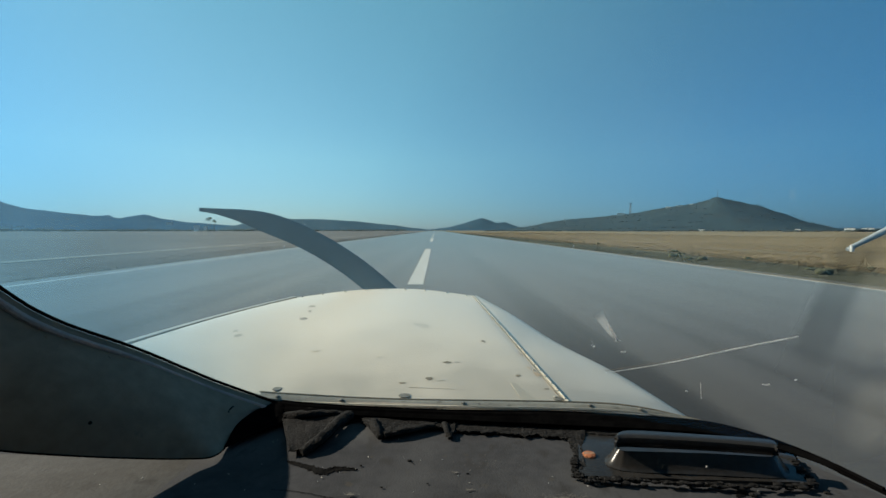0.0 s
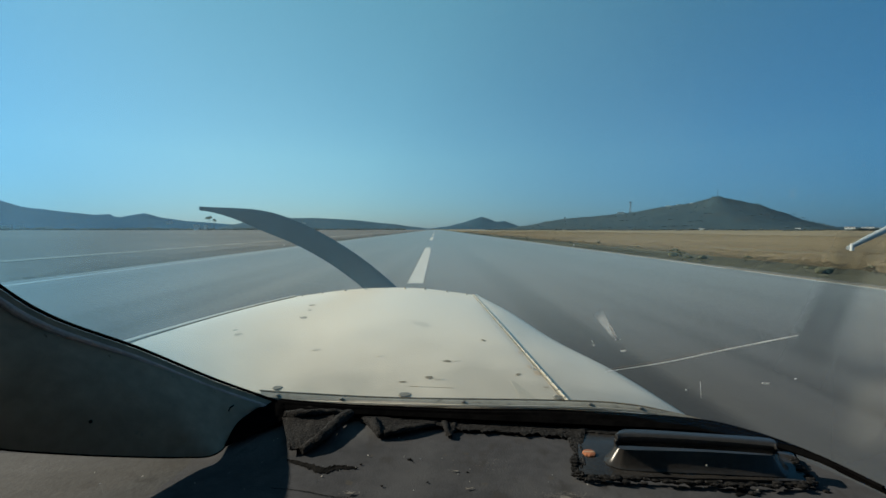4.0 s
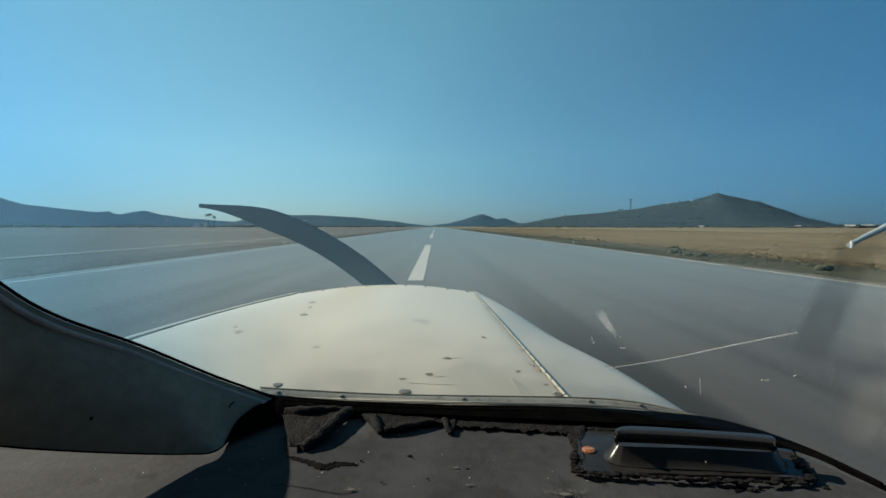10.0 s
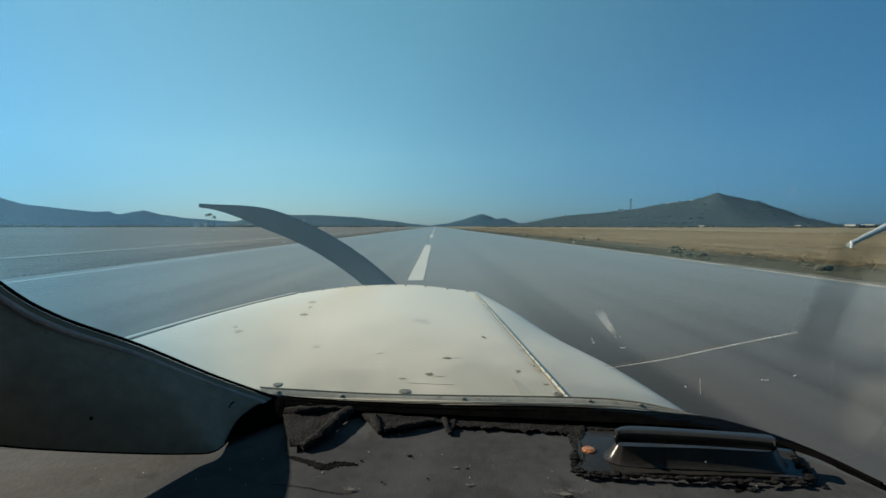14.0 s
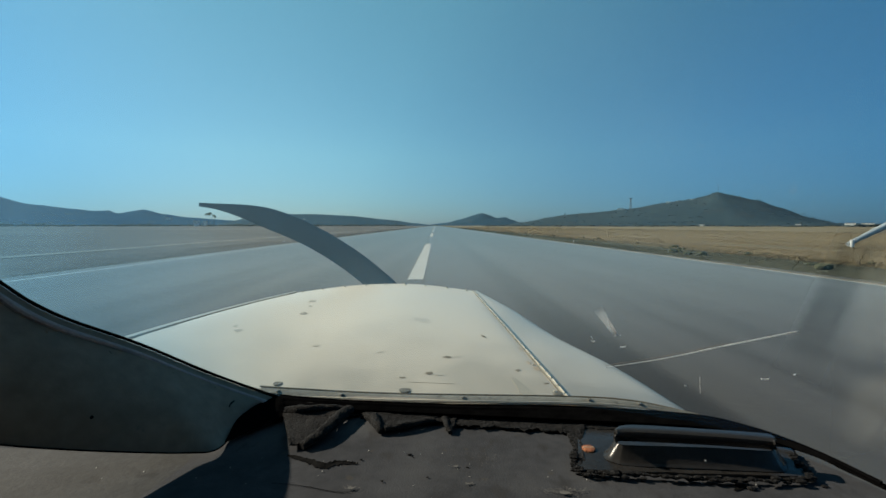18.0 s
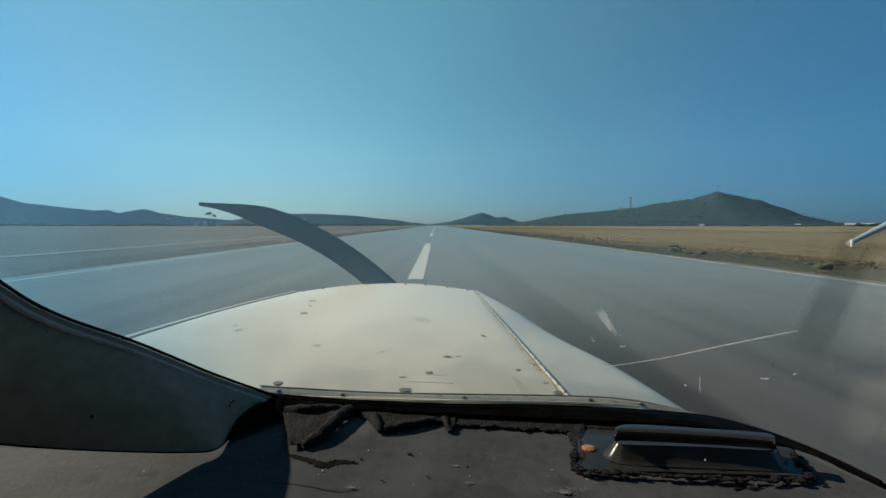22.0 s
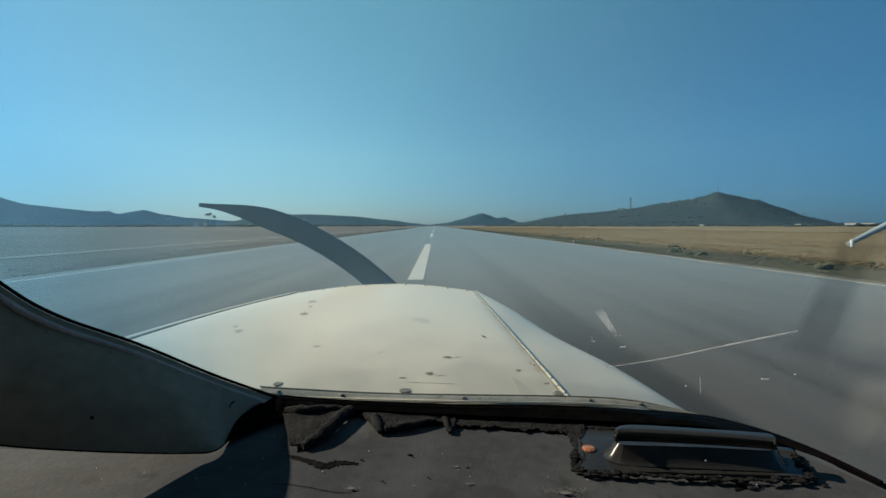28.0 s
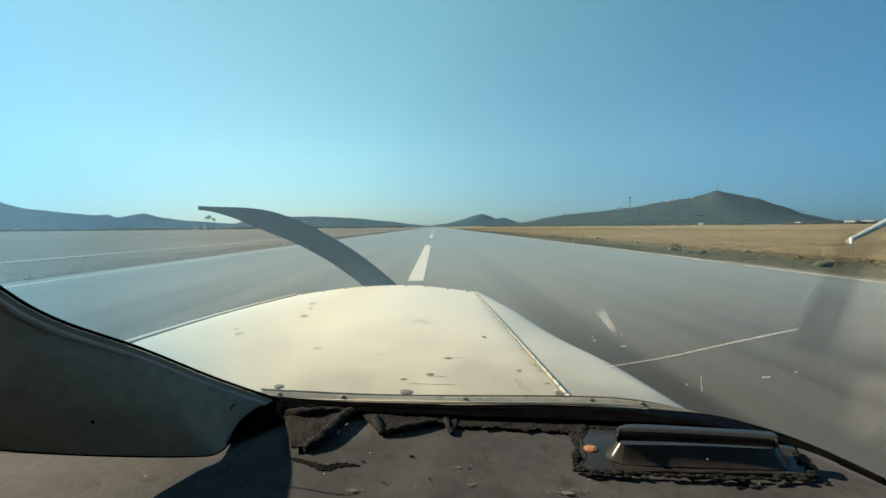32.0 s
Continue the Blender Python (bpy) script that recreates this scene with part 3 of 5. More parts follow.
# ---- scrub, trees and grass ----
def clumps(name, spots, mat, label, cat, seed):
    """Low bushes, each a few ragged lumps, joined because nobody could count them."""
    rnd = random.Random(seed)
    ico = bmesh.new()
    bmesh.ops.create_icosphere(ico, subdivisions=1, radius=1)
    base = [v.co.copy() for v in ico.verts]
    tri = [[v.index for v in f.verts] for f in ico.faces]
    ico.free()
    vs, fs = [], []
    for x, y, r, h, *foot in spots:
        z0 = foot[0] if foot else -0.06
        for _ in range(rnd.randint(2, 4)):
            ox, oy = rnd.uniform(-r, r), rnd.uniform(-r, r)
            s = rnd.uniform(0.5, 1.0)
            k = len(vs)
            for c in base:
                j = rnd.uniform(0.7, 1.25)
                vs.append((x + ox + c.x * r * s * j, y + oy + c.y * r * s * j, max(-0.1, h * s * (0.45 + 0.6 * c.z * j)) + z0))
            fs += [[k + i for i in t] for t in tri]
    me = bpy.data.meshes.new(name)
    me.from_pydata(vs, [], fs)
    me.materials.append(mat)
    return tagged(new(name, me), label, cat, kind="stuff")


def on_hill(hill, count, low, high, seed, least):
    """Places for bushes scattered over a hill's ground, thicker in its hollows."""
    r = random.Random(seed)
    me = hill.data
    tops = [v.co for v in me.vertices if v.co.z > least]
    out = []
    while len(out) < count and tops:
        p = r.choice(tops)
        x, y = p.x + r.uniform(-16, 16), p.y + r.uniform(-16, 16)
        if noise.noise(Vector((x * 0.008, y * 0.008, seed))) > r.uniform(-0.5, 0.45):
            out.append((x, y, r.uniform(low, high), r.uniform(low * 0.7, high * 0.8), p.z - 1.2))
    return out


for hill, count, low, high, sd, least, mat, lab in ((HILLS[3], 900, 2, 5, 64, 6, HILL_SCRUB, "dark scrub dotted over the broad hill"),):
    clumps("hill_scrub", on_hill(hill, count, low, high, sd, least), mat, lab, "scrub", sd)
rnd = random.Random(5)
spots = []
for _ in range(900):
    a, r = rnd.uniform(-100, -4.5), rnd.uniform(900, 2100)
    x, y = r * math.sin(radians(a)), r * math.cos(radians(a))
    if x < -75:
        spots.append((x, y, rnd.uniform(4, 14), rnd.uniform(2.0, 6.5)))
clumps("scrub", spots, SCRUB, "dark scrub and trees along the field's edge", "scrub", 6)
spots = []
for _ in range(500):
    a, r = rnd.uniform(7, 70), rnd.uniform(750, 1800)
    x, y = r * math.sin(radians(a)), r * math.cos(radians(a))
    if x > 85:
        spots.append((x, y, rnd.uniform(3, 9), rnd.uniform(1.2, 4.0)))
clumps("scrub", spots, SCRUB, "dark scrub at the foot of the hill", "scrub", 7)
spots = []
for _ in range(34):
    y = 14 + 130 * rnd.random() ** 1.6
    spots.append((EDGE_R + rnd.uniform(2.2, 10), y, rnd.uniform(0.10, 0.32), rnd.uniform(0.12, 0.34)))
clumps("weeds", spots, BUSH, "low olive weeds in the dry grass", "weeds", 8)


def tufts(name, x0, x1, y0, y1, count, mat, label, seed, low=0.05, high=0.12):
    """Tufts of bent grass blades, thick near the runway and thinner away from it."""
    g = np.random.default_rng(seed)
    x = x0 + (x1 - x0) * g.random(count) ** 1.7
    y = y0 + (y1 - y0) * g.random(count) ** 2.2
    patch = np.sin(x * 0.9 + y * 0.05) + np.sin(y * 0.13 + x * 0.2) + g.normal(0, 0.7, count)
    keep = patch > -1.7
    x, y = x[keep], y[keep]
    n = len(x)
    far = 1 + y / 60
    h = (low + (high - low) * g.random(n)) * (0.8 + 0.4 * np.sin(x * 0.7) * np.sin(y * 0.11))
    w = (0.0045 + 0.006 * g.random(n)) * far
    ang, lean = g.random(n) * math.tau, g.normal(0, 0.10, (n, 2))
    dx, dy = np.cos(ang) * w, np.sin(ang) * w * 0.4
    z = np.full(n, -0.06)
    verts = np.stack([np.stack([x - dx, y - dy, z], 1), np.stack([x + dx, y + dy, z], 1),
                      np.stack([x + dx * 0.6 + lean[:, 0] * 0.5, y + dy + lean[:, 1] * 0.5, z + h * 0.6], 1),
                      np.stack([x + lean[:, 0], y + lean[:, 1], z + h], 1)], 1).reshape(-1, 3)
    me = bpy.data.meshes.new(name)
    k = np.arange(n)[:, None] * 4
    me.from_pydata(verts.tolist(), [], (k + np.array([[0, 1, 2, 3]])).tolist())
    me.normals_split_custom_set_from_vertices([(0.0, 0.0, 1.0)] * len(me.vertices))
    me.materials.append(mat)
    return tagged(new(name, me), label, "grass", kind="stuff")


tufts("dry_grass", 20, 110, 6, 420, 380000, GRASS, "tall golden dry grass beyond the runway's verge", 21, 0.07, 0.17)
tufts("dry_grass", EDGE_L - 1.5, -90, 5, 420, 110000, STUBBLE, "grey-brown stubble beside the runway", 22, 0.04, 0.09)
tufts("weeds", EDGE_R + 1.2, 23, 5, 300, 150000, WEEDS, "olive brown weeds along the verge", 23, 0.05, 0.11)
tufts("weeds", EDGE_L - 1.2, -20, 5, 300, 40000, STUBBLE, "grey-brown weeds along the verge", 24, 0.04, 0.10)


# ---- runway edge lights ----
def edge_light(x, y):
    t = thing("runway_edge_light", "small runway edge light on a short stem", "light", pose(x, y, -0.05), "runway edge lights")
    part("base", dome(0, 0, 0.02, 0.10, 0.04, sides=12), CONCRETE, t)
    part("stem", tube([(0, 0, 0.02), (0, 0, 0.12), (0, 0, 0.24)], 0.025, 4, 8), GALV, t)
    bm = bmesh.new()
    bmesh.ops.create_uvsphere(bm, u_segments=12, v_segments=8, radius=0.06, matrix=Matrix.Translation((0, 0, 0.30)) @ Matrix.Diagonal((1, 1, 1.25, 1)))
    lamp = part("lamp_glass", bm, LIME, t, "frosted glass dome")
    part("collar", tube([(0, 0, 0.23), (0, 0, 0.245), (0, 0, 0.26)], 0.055, 2, 12), GALV, lamp)
    return t


first_light = edge_light(EDGE_R + 0.95, 46)
for k in range(-4, 14):
    if k:
        copy_thing(first_light, pose(EDGE_R + 0.95, 46 + 60 * k, -0.05))
    copy_thing(first_light, pose(EDGE_L - 1.1, 46 + 60 * k, -0.05))


# ---- houses, masts, palms ----
def house(x, y, z, w, d, h, turn, label, storeys=1):
    t = thing("house", label, "house", pose(x, y, z, 0, 0, turn), "white houses")
    part("wall", box(-w / 2, w / 2, -d / 2, d / 2, -9, h), LIME, t, smooth=False)
    part("roof", box(-w / 2 - 0.2, w / 2 + 0.2, -d / 2 - 0.2, d / 2 + 0.2, h, h + 0.35), TILE_ROOF, t, smooth=False)
    n = max(2, int(w / 4))
    for s in range(storeys):
        for k in range(n):
            xx = -w / 2 + (k + 0.5) * w / n
            zz = 1.0 + s * 3
            win = part("window", box(xx - 0.6, xx + 0.6, -d / 2 - 0.06, -d / 2 + 0.1, zz, zz + 1.3), DARK_PANE, t, smooth=False)
            part("sill", box(xx - 0.7, xx + 0.7, -d / 2 - 0.16, -d / 2 - 0.06, zz - 0.12, zz), LIME, win, smooth=False)
    return t


def at(az, dist):
    """A place at a bearing, in degrees right of the runway."""
    return dist * math.sin(radians(az)), dist * math.cos(radians(az))


for az, z, dist, w, d, h, st, lab in (
        (-30.67, 35.7, 2500, 26, 12, 4, 1, "low white farmhouse on the mountain's foot"),
        (-28.06, 7.4, 1100, 11, 9, 4, 1, "white house beside two palm trees"),
        (-27.15, 7.7, 1130, 8, 8, 3.5, 1, "small white house near the palm trees"),
        (-18.02, 42.3, 2050, 20, 8, 4, 1, "white house on the low ridge"),
        (-16.35, 24.5, 2000, 16, 8, 4, 1, "white house on the low ridge"),
        (-43.81, 7.8, 1700, 26, 10, 5, 1, "long white shed at the field's edge"),
        (-42.76, 8, 1700, 22, 10, 5, 1, "long white shed at the field's edge"),
        (22.83, 71, 2120, 30, 9, 6, 1, "white building on the hill's shoulder"),
        (27.89, 99.8, 2185, 22, 9, 5, 1, "white house along the hill's crest"),
        (29.02, 103.6, 2185, 26, 9, 5, 1, "white house along the hill's crest"),
        (30.29, 109.7, 2190, 20, 9, 5, 1, "white house along the hill's crest"),
        (43.54, 0, 900, 12, 9, 5, 2, "white two-storey house across the field"),
        (44.78, 0, 940, 14, 9, 5, 2, "white two-storey house across the field"),
        (39.66, 0, 1200, 10, 8, 4, 1, "white house across the field"),
        (31.26, 0, 1250, 14, 9, 4, 1, "white airfield building across the grass")):
    x, y = at(az, dist)
    house(x, y, z, w, d, h, -az, lab, st)


def palm(x, y, h, seed):
    r = random.Random(seed)
    t = thing("palm_tree", "tall palm tree beside a white house", "tree", pose(x, y, 0), "palm trees")
    part("trunk", tube([(0, 0, -0.3), (0.15, 0, h * 0.4), (0.3, 0.1, h)], 0.28, 10, 7, taper=0.7), BARK, t)
    bm = bmesh.new()
    for k in range(26):
        a, droop, ln = r.uniform(0, math.tau), r.uniform(-0.5, 1.1), r.uniform(2.2, 3.2)
        pts = []
        for i in range(6):
            s = i / 5
            pts.append(Vector((0.3 + math.cos(a) * ln * s, 0.1 + math.sin(a) * ln * s, h + ln * (0.6 * s - (0.5 + droop) * s * s))))
        side = Vector((-math.sin(a), math.cos(a), 0))
        for i in range(5):
            for q in (-1, 1):
                w0, w1 = 0.5 * math.sin(math.pi * (0.1 + 0.85 * i / 5)), 0.5 * math.sin(math.pi * (0.1 + 0.85 * (i + 1) / 5))
                bm.faces.new([bm.verts.new(p) for p in (pts[i], pts[i + 1], pts[i + 1] + side * q * w1 - Vector((0, 0, w1 * 0.6)), pts[i] + side * q * w0 - Vector((0, 0, w0 * 0.6)))])
    part("crown", bm, LEAF, t, smooth=False)
    return t


for az, dist, h, sd in ((-27.0, 600, 15.5, 1), (-26.72, 606, 17, 2), (-26.3, 603, 13.5, 3)):
    x, y = at(az, dist)
    palm(x, y, h, sd)


def lattice_mast(x, y, z, h, w, label, arm=0.0):
    t = thing("lattice_mast", label, "mast", pose(x, y, z), "masts")
    for sx in (-1, 1):
        for sy in (-1, 1):
            part("leg", tube([(sx * w, sy * w, -4), (sx * w * 0.6, sy * w * 0.6, h * 0.6), (sx * w * 0.3, sy * w * 0.3, h)], 0.16 * w, 6, 5), MAST, t, smooth=False)
    for k in range(8):
        s0, s1 = k / 8, (k + 1) / 8
        a0, a1 = w * (1 - 0.7 * s0), w * (1 - 0.7 * s1)
        part("brace", tube([(-a0, -a0, h * s0), (0, -(a0 + a1) / 2, h * (s0 + s1) / 2), (a1, -a1, h * s1)], 0.3, 2, 4), MAST, t, smooth=False)
    if arm:
        part("crossarm", box(-arm, arm, -0.4, 0.4, h - 2.2, h), MAST, t, smooth=False)
    return t


x, y = at(23.87, 2150)
lattice_mast(x, y, 71.6, 52, 3.5, "tall grey lattice mast with a wide head", 9)
x, y = at(32.68, 2200)
lattice_mast(x, y, 138.3, 34, 1.1, "thin lattice radio mast on the hilltop")
x, y = at(16.35, 1900)
lattice_mast(x, y, 39.1, 12, 2.5, "small lattice tower on the hill's shoulder", 4)

# control tower, seen once the aircraft has turned round
tw = thing("control_tower", "pale airfield control tower behind low trees", "tower", pose(-560, -330, 0))
part("shaft", box(-5, 5, -5, 5, -0.06, 16), LIME, tw, smooth=False)
part("cab", box(-7, 7, -7, 7, 16, 20, 0.4), DARK_PANE, tw)
part("roof", box(-7.6, 7.6, -7.6, 7.6, 20, 20.8), TILE_ROOF, tw, smooth=False)


# ---- the aircraft: its places are metres from the eye, x right, y ahead, z up ----
AIR = pose(0, 0, EYE, 0, 0, -1.0)
plane = thing("light_aircraft", "old cream-painted light aircraft standing on the runway, seen from its cabin", "aircraft", AIR)
DASH_Z = -0.33

cowl_front = [Vector((-0.5719, 1.72, -0.2624)), Vector((-0.3437, 1.74, -0.2362)), Vector((-0.1093, 1.74, -0.2318)), Vector((0.1178, 1.7, -0.2528))]
cowl_back = [Vector((-0.8627, 1.02, -0.3043)), Vector((-0.4849, 0.88, -0.3483)), Vector((-0.1015, 0.83, -0.3395)), Vector((0.2453, 0.82, -0.3355))]


def cowl(s, v):
    """The top panel: s across from the port edge to the hinge, v from the windscreen to the nose."""
    p = curve_point(cowl_back, s).lerp(curve_point(cowl_front, s), v)
    p.z += 0.024 * math.sin(math.pi * s) ** 0.7 * math.sin(math.pi * min(1, v * 1.05)) + 0.008 * math.sin(math.pi * v) * (1 - s) * (1 - s)
    return p


flank_edge = [Vector((0.5158, 0.8720, -0.3903)), Vector((0.4386, 1.1067, -0.3607)), Vector((0.3485, 1.3438, -0.3446)), Vector((0.2418, 1.5540, -0.2975)), Vector((0.1375, 1.7271, -0.2635))]


def cowl_right(u, v):
    """The starboard flank: a shallow slope from the hinge, then rounding down."""
    h, e = cowl(1, v), curve_point(flank_edge, v)
    rows = [h, h.lerp(e, 0.5) + Vector((0, 0, 0.006)), e + Vector((0, 0, 0.001)), e + Vector((0.012, 0, -0.05)), e + Vector((0.01, 0, -0.18)), e + Vector((-0.03, 0, -0.34))]
    return curve_point(rows, u)


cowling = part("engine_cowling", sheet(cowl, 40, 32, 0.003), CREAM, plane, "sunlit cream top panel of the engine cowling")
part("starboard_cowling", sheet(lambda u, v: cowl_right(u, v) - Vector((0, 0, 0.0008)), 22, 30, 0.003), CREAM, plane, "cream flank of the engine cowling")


def cowl_left(u, v):
    p = cowl(0, v)
    return p + Vector((-0.02 * u - 0.06 * math.sin(u * 1.5), 0, -0.012 - 0.40 * (1 - math.cos(u * 1.5))))


part("port_cowling", sheet(cowl_left, 12, 24, 0.003), CREAM, plane)
part("edge_flange", sheet(lambda u, v: cowl(0, v) + Vector((0.002 - (0.016 - 0.008 * v) * u, 0, 0.004 + 0.002 * u)), 3, 30, -0.003), CREAM, cowling, "pale flange along the panel's edge")
part("panel_seam", tube([cowl(0.014, 0.02) + Vector((0, 0, 0.001)), cowl(0.012, 0.5) + Vector((0, 0, 0.001)), cowl(0.012, 0.99) + Vector((0, 0, 0.001))], 0.0013, 20, 6), GRIME, cowling)


def nose(u, v):
    p = curve_point(cowl_front, u)
    return p + Vector(((-0.19 - p.x) * 0.25 * v * v, 0.12 * math.sin(v * math.pi / 2), -0.004 - 0.42 * (1 - math.cos(v * math.pi / 2))))


part("nose_bowl", sheet(nose, 24, 12, 0.004), CREAM, plane)
for k in range(9):
    p = curve_point(cowl_front, 0.06 + k * 0.11)
    part("rivet", dome(p.x, p.y - 0.012, p.z + 0.001, 0.0045, 0.003), CREAM_WORN, cowling)

# piano hinge with its knuckles
hinge = part("piano_hinge", sheet(lambda u, v: cowl(1, v) + Vector((-0.004 + 0.009 * u, 0, 0.0016)), 2, 30, 0.001), CREAM_WORN, plane, "worn piano hinge along the cowling")
KN = 26
me_kn = None
for k in range(KN):
    a, b = cowl(1, (k + 0.08) / KN), cowl(1, (k + 0.93) / KN)
    if me_kn is None:
        bm = tube([(0, 0, -0.5), (0, 0, 0), (0, 0, 0.5)], 1.0, 2, 8)
        me_kn = mesh_of(bm, "knuckle", CREAM_WORN)
    ob = new("knuckle", me_kn)
    ob.parent = hinge
    q = (b - a).to_track_quat("Z", "Y").to_matrix().to_4x4()
    ob.matrix_local = Matrix.Translation((a + b) / 2 + Vector((0, 0, 0.0022))) @ q @ Matrix.Diagonal((0.0021 - 0.0011 * k / KN, 0.0021 - 0.0011 * k / KN, (b - a).length, 1))
part("hinge_gap", tube([cowl(0.986, 0.01) + Vector((0, 0, 0.001)), cowl(0.986, 0.5) + Vector((0, 0, 0.001)), cowl(0.986, 0.99) + Vector((0, 0, 0.001))], 0.0007, 12, 5), GRIME, hinge)
for k in (0, 2):
    p = cowl(0.972 + 0.004 * (k % 2), 0.05 + k * 0.072)
    part("hinge_rivet", dome(p.x, p.y, p.z + 0.0012, 0.0030, 0.0016, sides=8), CREAM_WORN, hinge)

# screws, chips and stains on the cowling
for s, v, r in ((0.445, 0.075, 0.0115), (0.69, 0.05, 0.0135), (0.978, 0.045, 0.0115), (1.0, 0.03, 0.008)):
    p = cowl(s, v)
    part("screw", dome(p.x, p.y, p.z + 0.0002, r * 0.95, 0.0013), STEEL, cowling, "dull steel screw head")


def chip(s, v, w, l, turn, seed, mat=GRIME):
    """A scuff or chip in the paint with a ragged outline."""
    rn = random.Random(seed)
    bm = bmesh.new()
    c = cowl(s, v) + Vector((0, 0, 0.0008))
    vs = []
    for k in range(14):
        a = k * math.tau / 14
        rr = rn.uniform(0.55, 1.1)
        x, y = w * rr * math.cos(a), l * rr * math.sin(a)
        vs.append((x * math.cos(turn) - y * math.sin(turn), x * math.sin(turn) + y * math.cos(turn)))
    e = 0.01
    dx, dy = cowl(s + e, v) - cowl(s, v), cowl(s, v + e) - cowl(s, v)
    sx, sy = dx.z / max(dx.x, 1e-6), dy.z / max(dy.y, 1e-6)
    bm.faces.new([bm.verts.new(c + Vector((x, y, x * sx + y * sy))) for x, y in vs])
    part("paint_chip", bm, mat, cowling)


for s, v, w, l, turn in ((0.77, 0.207, 0.011, 0.006, 0), (0.733, 0.122, 0.010, 0.007, 0.3),
                         (0.683, 0.10, 0.009, 0.003, 0), (0.873, 0.367, 0.006, 0.011, 0.4), (0.913, 0.153, 0.009, 0.006, 0.7), (0.965, 0.09, 0.007, 0.003, 0.0), (0.99, 0.08, 0.006, 0.003, 0.3)):
    chip(s, v, w, l, turn, int(s * 1000 + v * 77))
for s, v, w, l in ((0.227, 0.33, 0.012, 0.012), (0.20, 0.36, 0.008, 0.010), (0.62, 0.223, 0.010, 0.004), (0.75, 0.115, 0.014, 0.003), (0.79, 0.213, 0.010, 0.003), (0.463, 0.26, 0.012, 0.006)):
    chip(s, v, w, l, 0.1, int(s * 700 + v * 55), SMUDGE)
# specks on the windscreen, set as dark smudges on the cowling instead
for s, v, w, l in ((0.327, 0.513, 0.013, 0.017), (0.28, 0.677, 0.014, 0.018), (0.309, 0.60, 0.007, 0.014)):
    chip(s, v, w, l, 0.5, int(s * 700 + v * 55), DARK_SMUDGE)
for s, v, w, l in ((0.975, 0.17, 0.008, 0.014), (0.962, 0.205, 0.005, 0.010), (0.972, 0.30, 0.004, 0.006)):
    chip(s, v, w, l, 0.2, int(s * 900 + v * 99), STAIN)


def line_on(s0, v0, s1, v1, r, name="scratch"):
    part(name, tube([cowl(s0 + (s1 - s0) * k / 3, v0 + (v1 - v0) * k / 3) + Vector((0, 0, 0.0003)) for k in range(4)], r * 0.6, 10, 5), SCUFF, cowling)


line_on(0.695, 0.082, 0.775, 0.078, 0.0006)
part("patch_plate", sheet(lambda u, v: cowl(0.886 + 0.004 * (1 - v) + 0.034 * u * (1 - 0.75 * v), 0.022 + 0.092 * v) + Vector((0, 0, 0.0010)), 6, 6, 0.0006), CREAM_DULL, cowling, "dull three-cornered repair patch in the cowling")


def grime_shade_edge(u, v):
    """Dirt along the foot of the windscreen with an uneven upper edge; its wide port end is painted shade."""
    s = 0.38 + 0.61 * u
    reach = 0.026 + 0.022 * noise.noise(Vector((u * 7, 3, 0))) + 0.010 * noise.noise(Vector((u * 31, 5, 0))) + 0.07 * max(0, 0.35 - u)
    return cowl(s, 0.002 + reach * v) + Vector((0, 0, 0.0009))


part("grime", sheet(grime_shade_edge, 90, 4), GRIME_AND_SHADE, cowling, "grey grime and painted shade along the windscreen's foot")

# metal strip and rubber at the foot of the windscreen
strip_top = [Vector((-0.352, 0.842, -0.3155)), Vector((-0.2863, 0.835, -0.3173)), Vector((-0.09, 0.825, -0.3233)), Vector((0.228, 0.812, -0.3236)), Vector((0.3452, 0.79, -0.3232)), Vector((0.4435, 0.755, -0.3339))]
strip_low = [Vector((-0.3439, 0.822, -0.3221)), Vector((-0.2773, 0.808, -0.3231)), Vector((-0.0871, 0.797, -0.326)), Vector((0.2206, 0.785, -0.3263)), Vector((0.3376, 0.772, -0.3271)), Vector((0.4395, 0.748, -0.3338))]
fair = part("windscreen_strip", sheet(lambda u, v: curve_point(strip_low, u).lerp(curve_point(strip_top, u), v) + Vector((0, 0, 0.004 + 0.0035 * math.sin(math.pi * v))), 60, 6, 0.002), ALUMINIUM, plane,
            "scuffed aluminium strip under the windscreen")
part("strip_lip", tube([p + Vector((0, 0.003, 0.0045)) for p in strip_low], 0.0020, 60, 6), CREAM_DULL, fair, "pale lower lip of the strip")
part("strip_seam", tube([p + Vector((0, -0.004, 0.0065)) for p in strip_top], 0.0014, 60, 5), GRIME, fair)
for k in range(5):
    p = curve_point(strip_low, 0.14 + 0.17 * k).lerp(curve_point(strip_top, 0.14 + 0.17 * k), 0.35)
    part("strip_rivet", dome(p.x, p.y, p.z + 0.0085, 0.0042, 0.0014, sides=10), STEEL, fair)

seal_top = [Vector((x, y, -0.318)) for x, y in ((-0.3663, 0.8198), (-0.2075, 0.7824), (0.0158, 0.7577), (0.211, 0.7506), (0.4083, 0.719), (0.4789, 0.6724), (0.5183, 0.604), (0.5371, 0.5237))]
seal_low = [Vector((x, y, -0.3205)) for x, y in ((-0.3476, 0.7723), (-0.2037, 0.7558), (0.0155, 0.7309), (0.2040, 0.7096), (0.3960, 0.6860), (0.4700, 0.6520), (0.5170, 0.5960), (0.5470, 0.5260))]


def seal(u, v):
    a, b = curve_point(seal_top, u), curve_point(seal_low, u)
    p = a.lerp(b, v)
    p.z += 0.003 * math.sin(math.pi * v) - 0.003 * (0.3 < v < 0.7)
    return p


